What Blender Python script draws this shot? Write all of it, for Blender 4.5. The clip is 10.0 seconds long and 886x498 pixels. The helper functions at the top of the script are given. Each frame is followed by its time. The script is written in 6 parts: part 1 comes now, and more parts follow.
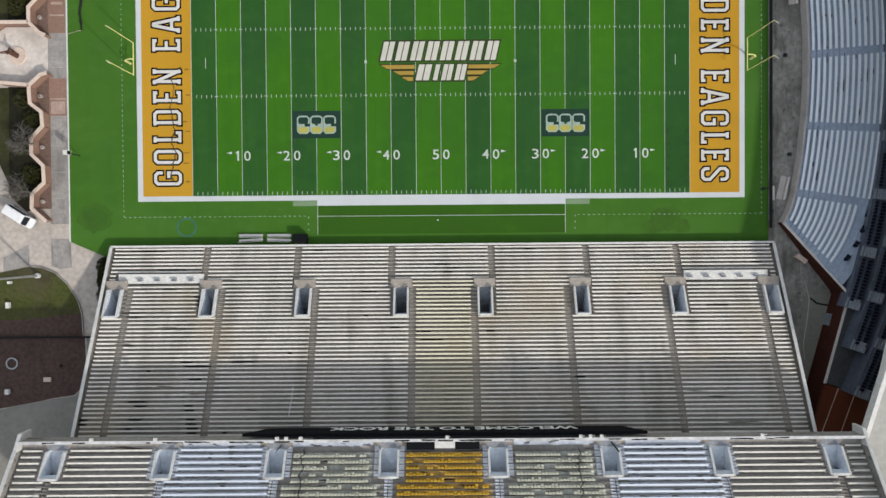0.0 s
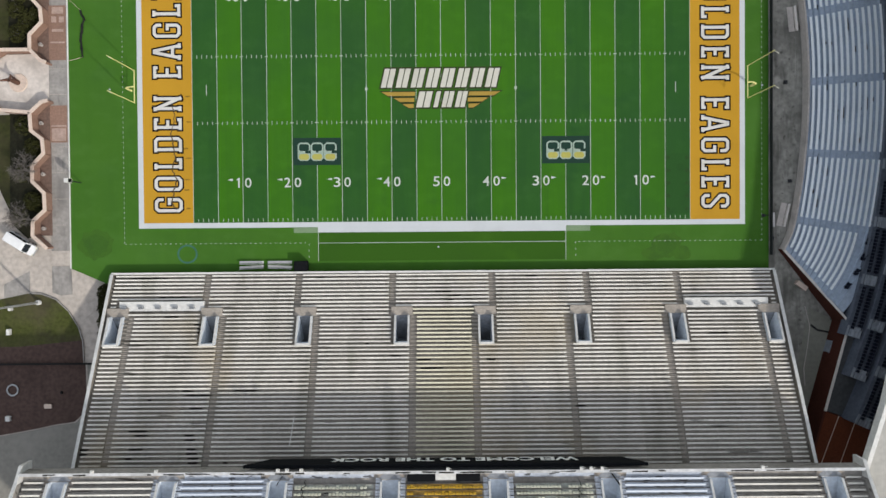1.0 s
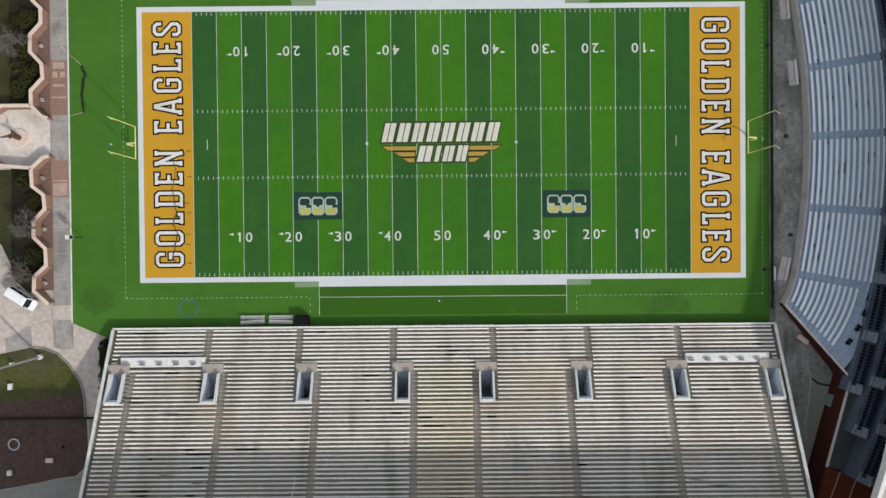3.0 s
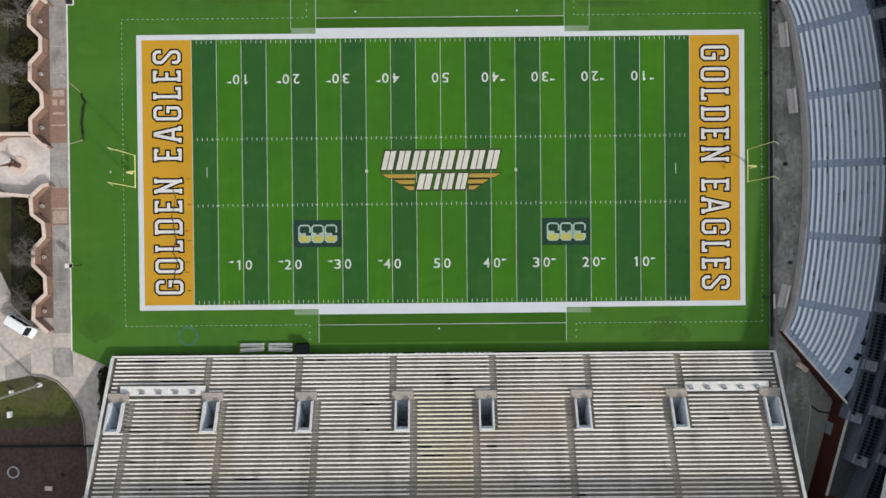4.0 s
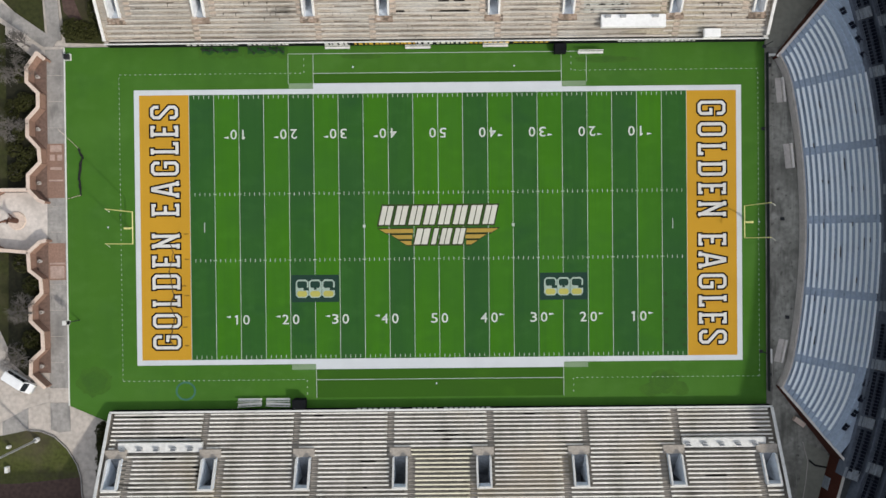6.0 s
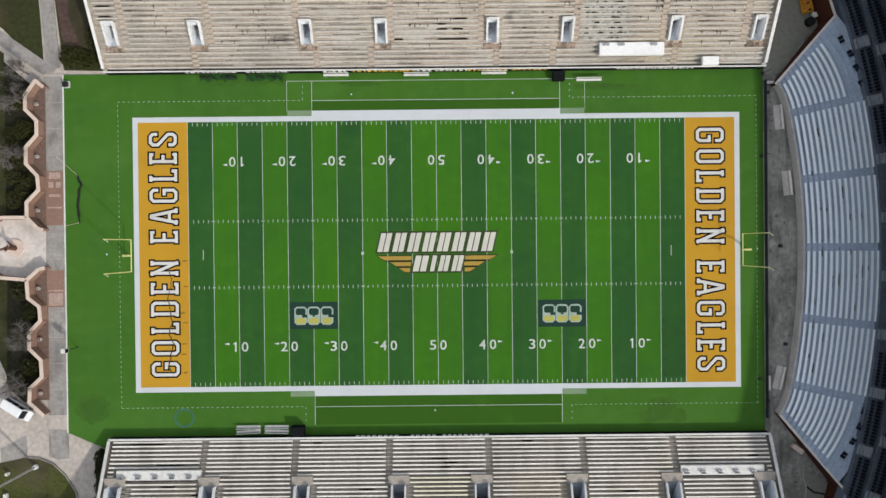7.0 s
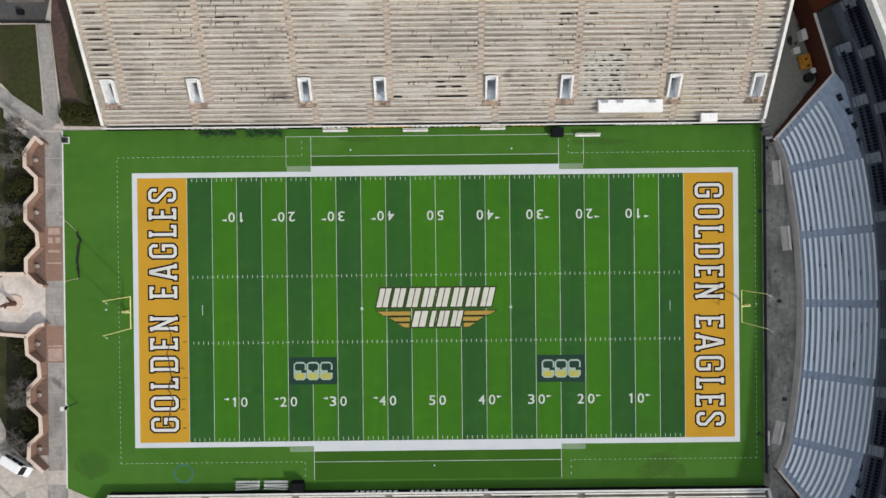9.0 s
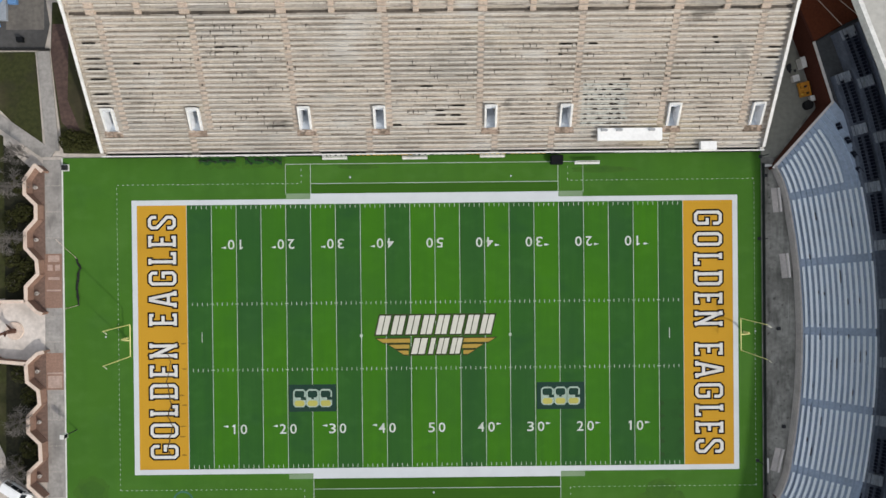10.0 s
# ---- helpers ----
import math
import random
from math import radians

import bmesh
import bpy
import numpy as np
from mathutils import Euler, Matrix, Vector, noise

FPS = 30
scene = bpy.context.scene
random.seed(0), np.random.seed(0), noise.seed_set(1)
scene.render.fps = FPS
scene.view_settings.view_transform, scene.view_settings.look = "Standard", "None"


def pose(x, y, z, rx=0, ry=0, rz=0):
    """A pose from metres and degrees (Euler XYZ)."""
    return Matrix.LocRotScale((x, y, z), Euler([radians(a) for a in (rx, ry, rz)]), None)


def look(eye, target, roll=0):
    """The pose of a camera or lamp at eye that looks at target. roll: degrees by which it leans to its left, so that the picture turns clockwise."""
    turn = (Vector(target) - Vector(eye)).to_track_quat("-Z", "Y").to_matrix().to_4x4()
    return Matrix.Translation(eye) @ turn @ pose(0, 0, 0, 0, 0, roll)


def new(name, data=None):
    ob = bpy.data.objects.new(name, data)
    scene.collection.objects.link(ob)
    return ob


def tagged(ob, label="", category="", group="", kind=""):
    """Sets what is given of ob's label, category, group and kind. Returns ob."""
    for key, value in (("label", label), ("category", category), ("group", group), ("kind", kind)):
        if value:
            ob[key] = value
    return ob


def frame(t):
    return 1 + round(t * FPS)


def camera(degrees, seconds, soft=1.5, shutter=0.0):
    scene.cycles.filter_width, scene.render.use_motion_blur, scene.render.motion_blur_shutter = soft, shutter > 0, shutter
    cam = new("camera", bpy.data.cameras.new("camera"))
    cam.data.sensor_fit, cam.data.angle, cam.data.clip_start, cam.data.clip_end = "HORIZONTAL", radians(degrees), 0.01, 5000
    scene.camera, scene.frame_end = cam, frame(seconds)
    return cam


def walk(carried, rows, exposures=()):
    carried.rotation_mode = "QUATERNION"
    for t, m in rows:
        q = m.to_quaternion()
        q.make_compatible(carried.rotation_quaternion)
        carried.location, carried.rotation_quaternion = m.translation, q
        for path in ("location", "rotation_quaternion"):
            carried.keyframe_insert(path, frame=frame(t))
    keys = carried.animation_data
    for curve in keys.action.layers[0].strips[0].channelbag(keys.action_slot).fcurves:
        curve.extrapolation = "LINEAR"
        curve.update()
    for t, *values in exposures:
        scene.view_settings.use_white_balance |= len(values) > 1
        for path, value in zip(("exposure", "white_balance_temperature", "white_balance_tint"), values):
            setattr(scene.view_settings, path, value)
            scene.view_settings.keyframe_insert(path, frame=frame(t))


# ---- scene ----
cam = camera(70.4, 10.0)
PATH = [
    (0, 0.282, -32.787, 115.738, -0.823, 0.022, -0.436),
    (0.5, 0.176, -30.452, 115.796, -0.740, 0.013, -0.409),
    (1, 0.197, -28.060, 115.745, -0.722, 0.017, -0.440),
    (1.5, 0.261, -25.596, 115.712, -0.705, 0.069, -0.439),
    (2, 0.277, -23.147, 115.716, -0.711, 0.095, -0.439),
    (2.5, 0.292, -20.719, 115.696, -0.680, 0.101, -0.486),
    (4, 0.335, -13.387, 115.646, -0.527, 0.067, -0.527),
    (4.5, 0.421, -10.896, 115.656, -0.498, 0.045, -0.513),
    (5, 0.467, -8.389, 115.668, -0.469, 0.046, -0.510),
    (5.5, 0.586, -5.900, 115.663, -0.469, 0.021, -0.544),
    (7, 0.991, 1.483, 115.687, -0.423, -0.041, -0.567),
    (7.5, 1.070, 3.935, 115.730, -0.422, -0.042, -0.566),
    (8, 1.122, 6.402, 115.735, -0.391, -0.040, -0.563),
    (8.5, 1.189, 8.918, 115.737, -0.293, -0.034, -0.550),
    (9, 1.254, 11.454, 115.722, -0.313, -0.042, -0.593),
    (9.5, 1.343, 13.988, 115.734, -0.307, -0.041, -0.565),
    (10, 1.437, 16.498, 115.770, -0.317, -0.028, -0.584),
]
walk(cam, [(t, pose(x, y, z, rx, ry, rz)) for t, x, y, z, rx, ry, rz in PATH])

# ---- light ----
SUN = Vector((0.93, -0.93, 1.0)).normalized()
world = bpy.data.worlds.new("sky")
scene.world = world
world.use_nodes = True
wt = world.node_tree
sky = wt.nodes.new("ShaderNodeTexSky")
sky.sky_type = "NISHITA"
sky.sun_disc = False
sky.sun_elevation = math.asin(SUN.z)
sky.sun_rotation = radians(135)
sky.air_density = 1.2
sky.dust_density = 2.0
veil = wt.nodes.new("ShaderNodeMix")
veil.data_type = "RGBA"
veil.inputs[0].default_value = 0.66
veil.inputs[7].default_value = (2.55, 2.52, 2.42, 1)
wt.links.new(sky.outputs[0], veil.inputs[6])
wt.links.new(veil.outputs[2], wt.nodes["Background"].inputs[0])
wt.nodes["Background"].inputs[1].default_value = 0.23
lamp = bpy.data.lights.new("sun", "SUN")
lamp.energy, lamp.angle, lamp.color = 2.4, radians(2.0), (1.0, 0.95, 0.87)
sun = new("sun", lamp)
sun.matrix_world = look(SUN * 300, (0, 0, 0))
scene.view_settings.exposure = 0.09


# ---- materials ----
def mat(name, color, rough=0.85, grain=3.0, amount=0.25, stain=0.15, stain_amount=0.35, dark=None, metal=0.0, bump=0.2, each=0.0, streaks=(), gloss=0.22):
    """Two scales of colour variation (grain and stains, per metre), a fine relief, and a shift from piece to piece."""
    m = bpy.data.materials.new(name)
    m.use_nodes = True
    nt = m.node_tree
    b = nt.nodes["Principled BSDF"]
    b.inputs["Roughness"].default_value = rough
    b.inputs["Metallic"].default_value = metal
    b.inputs["Specular IOR Level"].default_value = gloss
    geo = nt.nodes.new("ShaderNodeNewGeometry")

    def tex(scale, detail):
        n = nt.nodes.new("ShaderNodeTexNoise")
        n.inputs["Scale"].default_value = scale
        n.inputs["Detail"].default_value = detail
        nt.links.new(geo.outputs["Position"], n.inputs["Vector"])
        return n.outputs["Fac"]

    def ramp(src, lo, hi):
        r = nt.nodes.new("ShaderNodeMapRange")
        r.inputs["From Min"].default_value, r.inputs["From Max"].default_value = lo, hi
        nt.links.new(src, r.inputs["Value"])
        return r.outputs["Result"]

    def mix(fac, a, c, k=1.0):
        n = nt.nodes.new("ShaderNodeMix")
        n.data_type = "RGBA"
        t = nt.nodes.new("ShaderNodeMath")
        t.operation = "MULTIPLY"
        t.inputs[1].default_value = k
        nt.links.new(fac, t.inputs[0])
        nt.links.new(t.outputs[0], n.inputs[0])
        for sock, v in ((n.inputs[6], a), (n.inputs[7], c)):
            if isinstance(v, tuple):
                sock.default_value = (*v, 1)
            else:
                nt.links.new(v, sock)
        return n.outputs[2]

    dark = dark or tuple(c * 0.45 for c in color)
    g = tex(grain, 5)
    out = mix(ramp(g, 0.35, 0.75), color, tuple(c * (1 - amount) for c in color))
    out = mix(ramp(tex(stain, 6), 0.47, 0.72), out, dark, stain_amount)
    for scale3, lo, hi, k, tone in streaks:
        mp = nt.nodes.new("ShaderNodeMapping")
        mp.inputs["Scale"].default_value = scale3
        nt.links.new(geo.outputs["Position"], mp.inputs["Vector"])
        n = nt.nodes.new("ShaderNodeTexNoise")
        n.inputs["Scale"].default_value = 1.0
        n.inputs["Detail"].default_value = 3
        nt.links.new(mp.outputs[0], n.inputs["Vector"])
        out = mix(ramp(n.outputs["Fac"], lo, hi), out, tone, k)
    if each:
        info = nt.nodes.new("ShaderNodeObjectInfo")
        out = mix(info.outputs["Random"], out, tuple(c * 0.5 for c in color), each)
    nt.links.new(out, b.inputs["Base Color"])
    if bump:
        bp = nt.nodes.new("ShaderNodeBump")
        bp.inputs["Strength"].default_value = bump
        bp.inputs["Distance"].default_value = 0.05
        nt.links.new(g, bp.inputs["Height"])
        nt.links.new(bp.outputs[0], b.inputs["Normal"])
    return m


turf_light = mat("turf_light", (0.044, 0.157, 0.010), 0.95, 6, 0.15, 0.07, 0.4, (0.037, 0.112, 0.021), bump=0.5, gloss=0.10,
                 streaks=(((0.45, 0.05, 1.0), 0.45, 0.75, 0.45, (0.031, 0.112, 0.013)), ((0.10, 0.16, 1.0), 0.56, 0.72, 0.6, (0.033, 0.112, 0.017)), ((0.05, 0.08, 1.0), 0.50, 0.66, 0.35, (0.055, 0.187, 0.012)),
                          ((0.30, 0.42, 1.0), 0.50, 0.74, 0.45, (0.054, 0.177, 0.014)), ((0.035, 0.045, 1.0), 0.46, 0.62, 0.40, (0.032, 0.116, 0.015)), ((3.2, 0.06, 1.0), 0.50, 0.70, 0.20, (0.031, 0.107, 0.015))))
turf_dark = mat("turf_dark", (0.029, 0.104, 0.019), 0.95, 6, 0.15, 0.07, 0.4, (0.031, 0.082, 0.030), bump=0.5, gloss=0.10,
                streaks=(((0.45, 0.05, 1.0), 0.45, 0.75, 0.45, (0.019, 0.068, 0.018)), ((0.10, 0.16, 1.0), 0.56, 0.72, 0.6, (0.020, 0.071, 0.022)), ((0.30, 0.42, 1.0), 0.50, 0.74, 0.5, (0.038, 0.120, 0.027)),
                         ((0.035, 0.045, 1.0), 0.46, 0.62, 0.40, (0.021, 0.075, 0.022)), ((3.2, 0.06, 1.0), 0.50, 0.70, 0.20, (0.020, 0.068, 0.020))))
# darker greens that paint shadow onto the turf
turf_rack_shade = mat("rack_shade_turf", (0.023, 0.070, 0.016), 0.9, 6, 0.25, 0.8, 0.5, (0.016, 0.05, 0.012), bump=0.5)
turf_shade = mat("shade_dark_turf", (0.021, 0.084, 0.016), 0.9, 6, 0.2, 0.25, 0.6, (0.013, 0.05, 0.012), bump=0.5)
turf_dull = mat("dull_turf", (0.049, 0.132, 0.014), 0.9, 6, 0.25, 0.5, 0.6, (0.03, 0.085, 0.014), bump=0.5)
turf_edge = mat("turf_edge", (0.053, 0.147, 0.018), 0.95, 6, 0.15, 0.06, 0.4, (0.042, 0.113, 0.023), bump=0.5, gloss=0.10,
                streaks=(((0.45, 0.05, 1.0), 0.45, 0.75, 0.45, (0.039, 0.115, 0.016)), ((0.10, 0.16, 1.0), 0.56, 0.72, 0.6, (0.038, 0.111, 0.019)), ((0.05, 0.08, 1.0), 0.52, 0.66, 0.4, (0.070, 0.173, 0.029)),
                         ((0.30, 0.42, 1.0), 0.50, 0.74, 0.4, (0.070, 0.165, 0.031))))
turf_faint = mat("faintly_dark_turf", (0.043, 0.120, 0.014), 0.9, 6, 0.25, 0.5, 0.6, (0.03, 0.085, 0.014), bump=0.5)
turf_team = mat("team_area_turf", (0.036, 0.105, 0.011), 0.95, 6, 0.15, 0.06, 0.4, (0.03, 0.075, 0.014), bump=0.5, gloss=0.10,
                streaks=(((0.10, 0.16, 1.0), 0.55, 0.70, 0.5, (0.05, 0.14, 0.012)),))
number_paint = mat("worn_number_paint", (0.60, 0.64, 0.60), 0.9, 8, 0.25, 0.4, 0.3, (0.2, 0.3, 0.18), bump=0.3)
line_paint = mat("worn_line_paint", (0.47, 0.52, 0.47), 0.9, 8, 0.25, 0.12, 0.5, (0.2, 0.32, 0.18), bump=0.3)
letter_paint = mat("letter_turf", (0.64, 0.63, 0.60), 0.9, 8, 0.15, 0.2, 0.25, (0.4, 0.36, 0.28), bump=0.3)
sponsor_pale = mat("faded_pale_turf", (0.36, 0.46, 0.39), 0.9, 6, 0.3, 0.4, 0.4, (0.1, 0.16, 0.1), bump=0.3)
wing_gold = mat("muted_gold_turf", (0.40, 0.27, 0.055), 0.9, 6, 0.25, 0.3, 0.35, (0.2, 0.15, 0.03), bump=0.4)
emblem_edge = mat("dark_olive_turf", (0.035, 0.05, 0.016), 0.9, 6, 0.2, 0.2, 0.1, bump=0.3)
gold = mat("gold_turf", (0.50, 0.275, 0.022), 0.9, 6, 0.12, 0.1, 0.2, bump=0.4)
white_paint = mat("white_turf", (0.57, 0.60, 0.625), 0.9, 8, 0.15, 0.2, 0.15, bump=0.3)
ink = mat("ink_turf", (0.008, 0.007, 0.008), 0.95, 6, 0.2, 0.2, 0.1, bump=0.3, gloss=0.1)
cream = mat("cream_turf", (0.58, 0.57, 0.50), 0.9, 6, 0.15, 0.2, 0.2, bump=0.3)
navy_box = mat("navy_turf", (0.014, 0.043, 0.030), 0.9, 6, 0.2, 0.2, 0.1, bump=0.3)
faded_green = mat("faded_green_turf", (0.20, 0.29, 0.17), 0.9, 6, 0.2, 0.2, 0.3, bump=0.3)
yellow = mat("yellow_turf", (0.42, 0.40, 0.10), 0.9, 6, 0.15, 0.2, 0.15, bump=0.3)
conc_s = mat("weathered_concrete", (0.29, 0.264, 0.23), 0.9, 2.0, 0.35, 0.09, 0.7, (0.11, 0.105, 0.09), each=0.2,
             streaks=(((0.10, 0.9, 0.9), 0.66, 0.72, 0.9, (0.03, 0.027, 0.022)), ((0.26, 0.05, 0.05), 0.48, 0.68, 0.75, (0.13, 0.12, 0.095)), ((0.06, 0.06, 0.06), 0.56, 0.7, 0.35, (0.42, 0.34, 0.22))))
conc_n = mat("tan_concrete", (0.56, 0.498, 0.425), 0.9, 2.0, 0.3, 0.10, 0.5, (0.25, 0.235, 0.21), each=0.15,
             streaks=(((0.22, 2.6, 2.6), 0.58, 0.64, 0.55, (0.12, 0.10, 0.08)), ((3.2, 0.7, 0.7), 0.67, 0.70, 0.8, (0.10, 0.085, 0.07)), ((0.12, 0.25, 0.25), 0.66, 0.74, 0.7, (0.08, 0.075, 0.065)),
                      ((0.05, 0.10, 0.10), 0.50, 0.66, 0.55, (0.29, 0.285, 0.265)), ((0.09, 0.16, 0.16), 0.58, 0.68, 0.5, (0.62, 0.62, 0.60)), ((0.035, 0.09, 0.09), 0.58, 0.70, 0.4, (0.42, 0.37, 0.22))))
conc_stair = mat("stair_concrete", (0.40, 0.36, 0.315), 0.9, 3.0, 0.3, 0.3, 0.4)
conc_stair_n = mat("pink_stair_concrete", (0.57, 0.47, 0.385), 0.9, 3.0, 0.3, 0.3, 0.3)
landing_brown = mat("dirty_brown_landing", (0.40, 0.305, 0.235), 0.95, 3.0, 0.4, 0.6, 0.85, (0.09, 0.07, 0.055), streaks=(((1.1, 1.1, 1.1), 0.52, 0.62, 0.8, (0.10, 0.08, 0.06)), ((0.8, 2.0, 2.0), 0.58, 0.66, 0.7, (0.58, 0.52, 0.46))))
conc_deck = mat("deck_concrete", (0.37, 0.35, 0.325), 0.9, 2.0, 0.35, 0.12, 0.6, (0.16, 0.14, 0.12), each=0.2,
                streaks=(((0.15, 1.2, 1.2), 0.62, 0.68, 0.8, (0.05, 0.04, 0.03)),))
alu = mat("weathered_aluminium", (0.90, 0.87, 0.80), 0.6, 1.5, 0.2, 0.12, 0.4, (0.34, 0.32, 0.28), each=0.22,
          streaks=(((0.10, 0.9, 0.9), 0.67, 0.72, 0.85, (0.05, 0.045, 0.04)), ((0.26, 0.05, 0.05), 0.50, 0.70, 0.5, (0.36, 0.34, 0.28)), ((0.06, 0.06, 0.06), 0.56, 0.7, 0.35, (0.72, 0.60, 0.42))))
alu_yellowed = mat("yellowed_aluminium", (0.84, 0.80, 0.62), 0.6, 1.5, 0.2, 0.12, 0.4, (0.34, 0.31, 0.22), each=0.22)
alu_n = mat("cream_bench_paint", (0.70, 0.655, 0.58), 0.6, 1.5, 0.25, 0.2, 0.5, (0.40, 0.37, 0.31), each=0.3,
            streaks=(((3.0, 0.8, 0.8), 0.67, 0.70, 0.7, (0.12, 0.10, 0.08)), ((0.12, 0.25, 0.25), 0.66, 0.74, 0.6, (0.12, 0.11, 0.09))))
bowl_bench = mat("pale_enamel_bench", (0.92, 0.98, 1.0), 0.4, 2.0, 0.03, 0.3, 0.04, each=0.02, bump=0.05, gloss=0.8)
bowl_tread = mat("blue_grey_tread", (0.42, 0.50, 0.61), 0.6, 2.0, 0.2, 0.3, 0.3, each=0.08, bump=0.1)
blue_bench = mat("pale_blue_bench", (0.72, 0.78, 0.87), 0.45, 2.0, 0.1, 0.3, 0.15, each=0.1, gloss=0.5)
pale_blue = mat("pale_blue_floor", (0.58, 0.63, 0.72), 0.7, 2.0, 0.25, 0.3, 0.4, (0.2, 0.22, 0.25), streaks=(((0.5, 1.5, 1.5), 0.58, 0.62, 0.85, (0.06, 0.06, 0.065)),))
vom_paint = mat("vomitory_paint", (0.74, 0.80, 0.87), 0.7, 2.0, 0.2, 0.6, 0.4)
vom_white = mat("pale_vomitory_paint", (0.82, 0.84, 0.87), 0.7, 2.0, 0.15, 0.6, 0.3)
pale_step = mat("pale_painted_step", (0.74, 0.77, 0.83), 0.75, 2.0, 0.25, 0.5, 0.5, (0.35, 0.36, 0.38))
pale_cap = mat("pale_cap", (0.69, 0.70, 0.71), 0.8, 1.2, 0.3, 0.25, 0.6, (0.25, 0.24, 0.22), each=0.2)
trim_white = mat("white_trim", (0.72, 0.715, 0.69), 0.7, 2.0, 0.2, 0.4, 0.3)
apron_mat = mat("dirty_concrete", (0.31, 0.305, 0.275), 0.95, 1.2, 0.4, 0.16, 0.8, (0.10, 0.097, 0.085),
                streaks=(((0.6, 0.12, 0.12), 0.50, 0.66, 0.7, (0.085, 0.083, 0.075)), ((0.9, 0.9, 0.9), 0.62, 0.72, 0.7, (0.05, 0.048, 0.042)), ((0.30, 0.22, 0.2), 0.62, 0.72, 0.6, (0.46, 0.45, 0.41)), ((4.0, 0.09, 1.0), 0.64, 0.70, 0.5, (0.42, 0.41, 0.38))))
ramp_conc = mat("greenish_ramp_concrete", (0.25, 0.25, 0.215), 0.95, 1.2, 0.2, 0.12, 0.5, (0.16, 0.16, 0.14))
pad_mat = mat("worn_pad", (0.155, 0.142, 0.128), 0.95, 1.2, 0.35, 0.2, 0.7, (0.08, 0.075, 0.07))
yard_dark = mat("dark_yard_asphalt", (0.085, 0.083, 0.082), 0.95, 1.2, 0.3, 0.12, 0.6, (0.04, 0.04, 0.04))
yard_mat = mat("yard_concrete_with_shade", (0.25, 0.24, 0.215), 0.95, 1.2, 0.2, 0.12, 0.4, (0.17, 0.165, 0.15), streaks=(((0.12, 0.12, 0.12), 0.50, 0.70, 0.6, (0.32, 0.30, 0.27)),))
walk_mat = mat("grey_walk", (0.365, 0.345, 0.325), 0.95, 1.5, 0.3, 0.22, 0.8, (0.15, 0.145, 0.14), each=0.3,
               streaks=(((0.9, 0.25, 0.3), 0.56, 0.72, 0.6, (0.14, 0.135, 0.13)),))
plaza_mat = mat("pale_concrete", (0.52, 0.465, 0.415), 0.95, 1.2, 0.3, 0.12, 0.45, (0.27, 0.25, 0.23))
brick = mat("red_brick", (0.085, 0.026, 0.016), 0.9, 4.0, 0.35, 0.3, 0.3, each=0.2)
pink_brick = mat("pink_brick", (0.31, 0.195, 0.15), 0.9, 3.0, 0.3, 0.4, 0.4, (0.18, 0.11, 0.08), each=0.3)
niche_brick = mat("brown_paver", (0.18, 0.12, 0.098), 0.9, 2.0, 0.35, 0.4, 0.5, (0.13, 0.09, 0.07))
entry_mat = mat("bleached_concrete", (0.66, 0.60, 0.55), 0.95, 1.2, 0.25, 0.25, 0.7, (0.36, 0.32, 0.29))
inlay_mat = mat("pinkish_inlay", (0.46, 0.34, 0.29), 0.9, 2.0, 0.3, 0.4, 0.4)
pale_stone = mat("pale_wall_coping", (0.70, 0.66, 0.62), 0.85, 3.0, 0.2, 0.5, 0.3)
handrail_dark = mat("dark_handrail", (0.05, 0.05, 0.055), 0.6, 4.0, 0.3, 0.8, 0.3)
ochre_floor = mat("worn_ochre_floor", (0.52, 0.34, 0.10), 0.9, 2.0, 0.4, 0.35, 0.5, (0.10, 0.065, 0.03), streaks=(((0.5, 1.5, 1.5), 0.60, 0.66, 0.8, (0.05, 0.03, 0.02)),))
olive_floor = mat("worn_olive_floor", (0.45, 0.47, 0.43), 0.9, 2.0, 0.4, 0.35, 0.5, (0.13, 0.11, 0.08), streaks=(((0.3, 1.5, 1.5), 0.62, 0.68, 0.8, (0.05, 0.035, 0.025)),))
tunnel_floor = mat("tunnel_floor", (0.30, 0.32, 0.35), 0.9, 2.0, 0.3, 0.5, 0.5, (0.12, 0.125, 0.13))
coping_mat = mat("cast_stone_coping", (0.68, 0.55, 0.465), 0.85, 3.0, 0.2, 0.5, 0.3)
front_stone = mat("grey_stone", (0.52, 0.48, 0.45), 0.85, 2.0, 0.2, 0.4, 0.4)
terracotta = mat("terracotta_paving", (0.135, 0.036, 0.014), 0.9, 3.0, 0.3, 0.2, 0.4)
# shaded copy of the winter lawn: same worn grass, shade put into the colour
shade_lawn = mat("winter_lawn_with_shade", (0.040, 0.045, 0.014), 1.0, 1.5, 0.45, 0.10, 0.9, (0.062, 0.050, 0.032), bump=0.8,
                streaks=(((0.25, 0.25, 0.25), 0.52, 0.66, 0.6, (0.03, 0.028, 0.016)),))
lawn_mat = mat("winter_lawn", (0.074, 0.085, 0.022), 1.0, 1.5, 0.45, 0.10, 0.9, (0.085, 0.068, 0.046), bump=0.8,
               streaks=(((0.25, 0.25, 0.25), 0.52, 0.66, 0.6, (0.045, 0.04, 0.025)),))
dirt = mat("bare_soil", (0.098, 0.064, 0.055), 1.0, 1.5, 0.4, 0.2, 0.5)
# near-black ground: the deep shade by walls and shrubs is in the colour
shade_soil = mat("mulch_with_painted_shade", (0.022, 0.022, 0.012), 1.0, 2.0, 0.5, 0.3, 0.5)
mould = mat("black_mould", (0.030, 0.027, 0.022), 0.95, 3.0, 0.4, 0.8, 0.3)
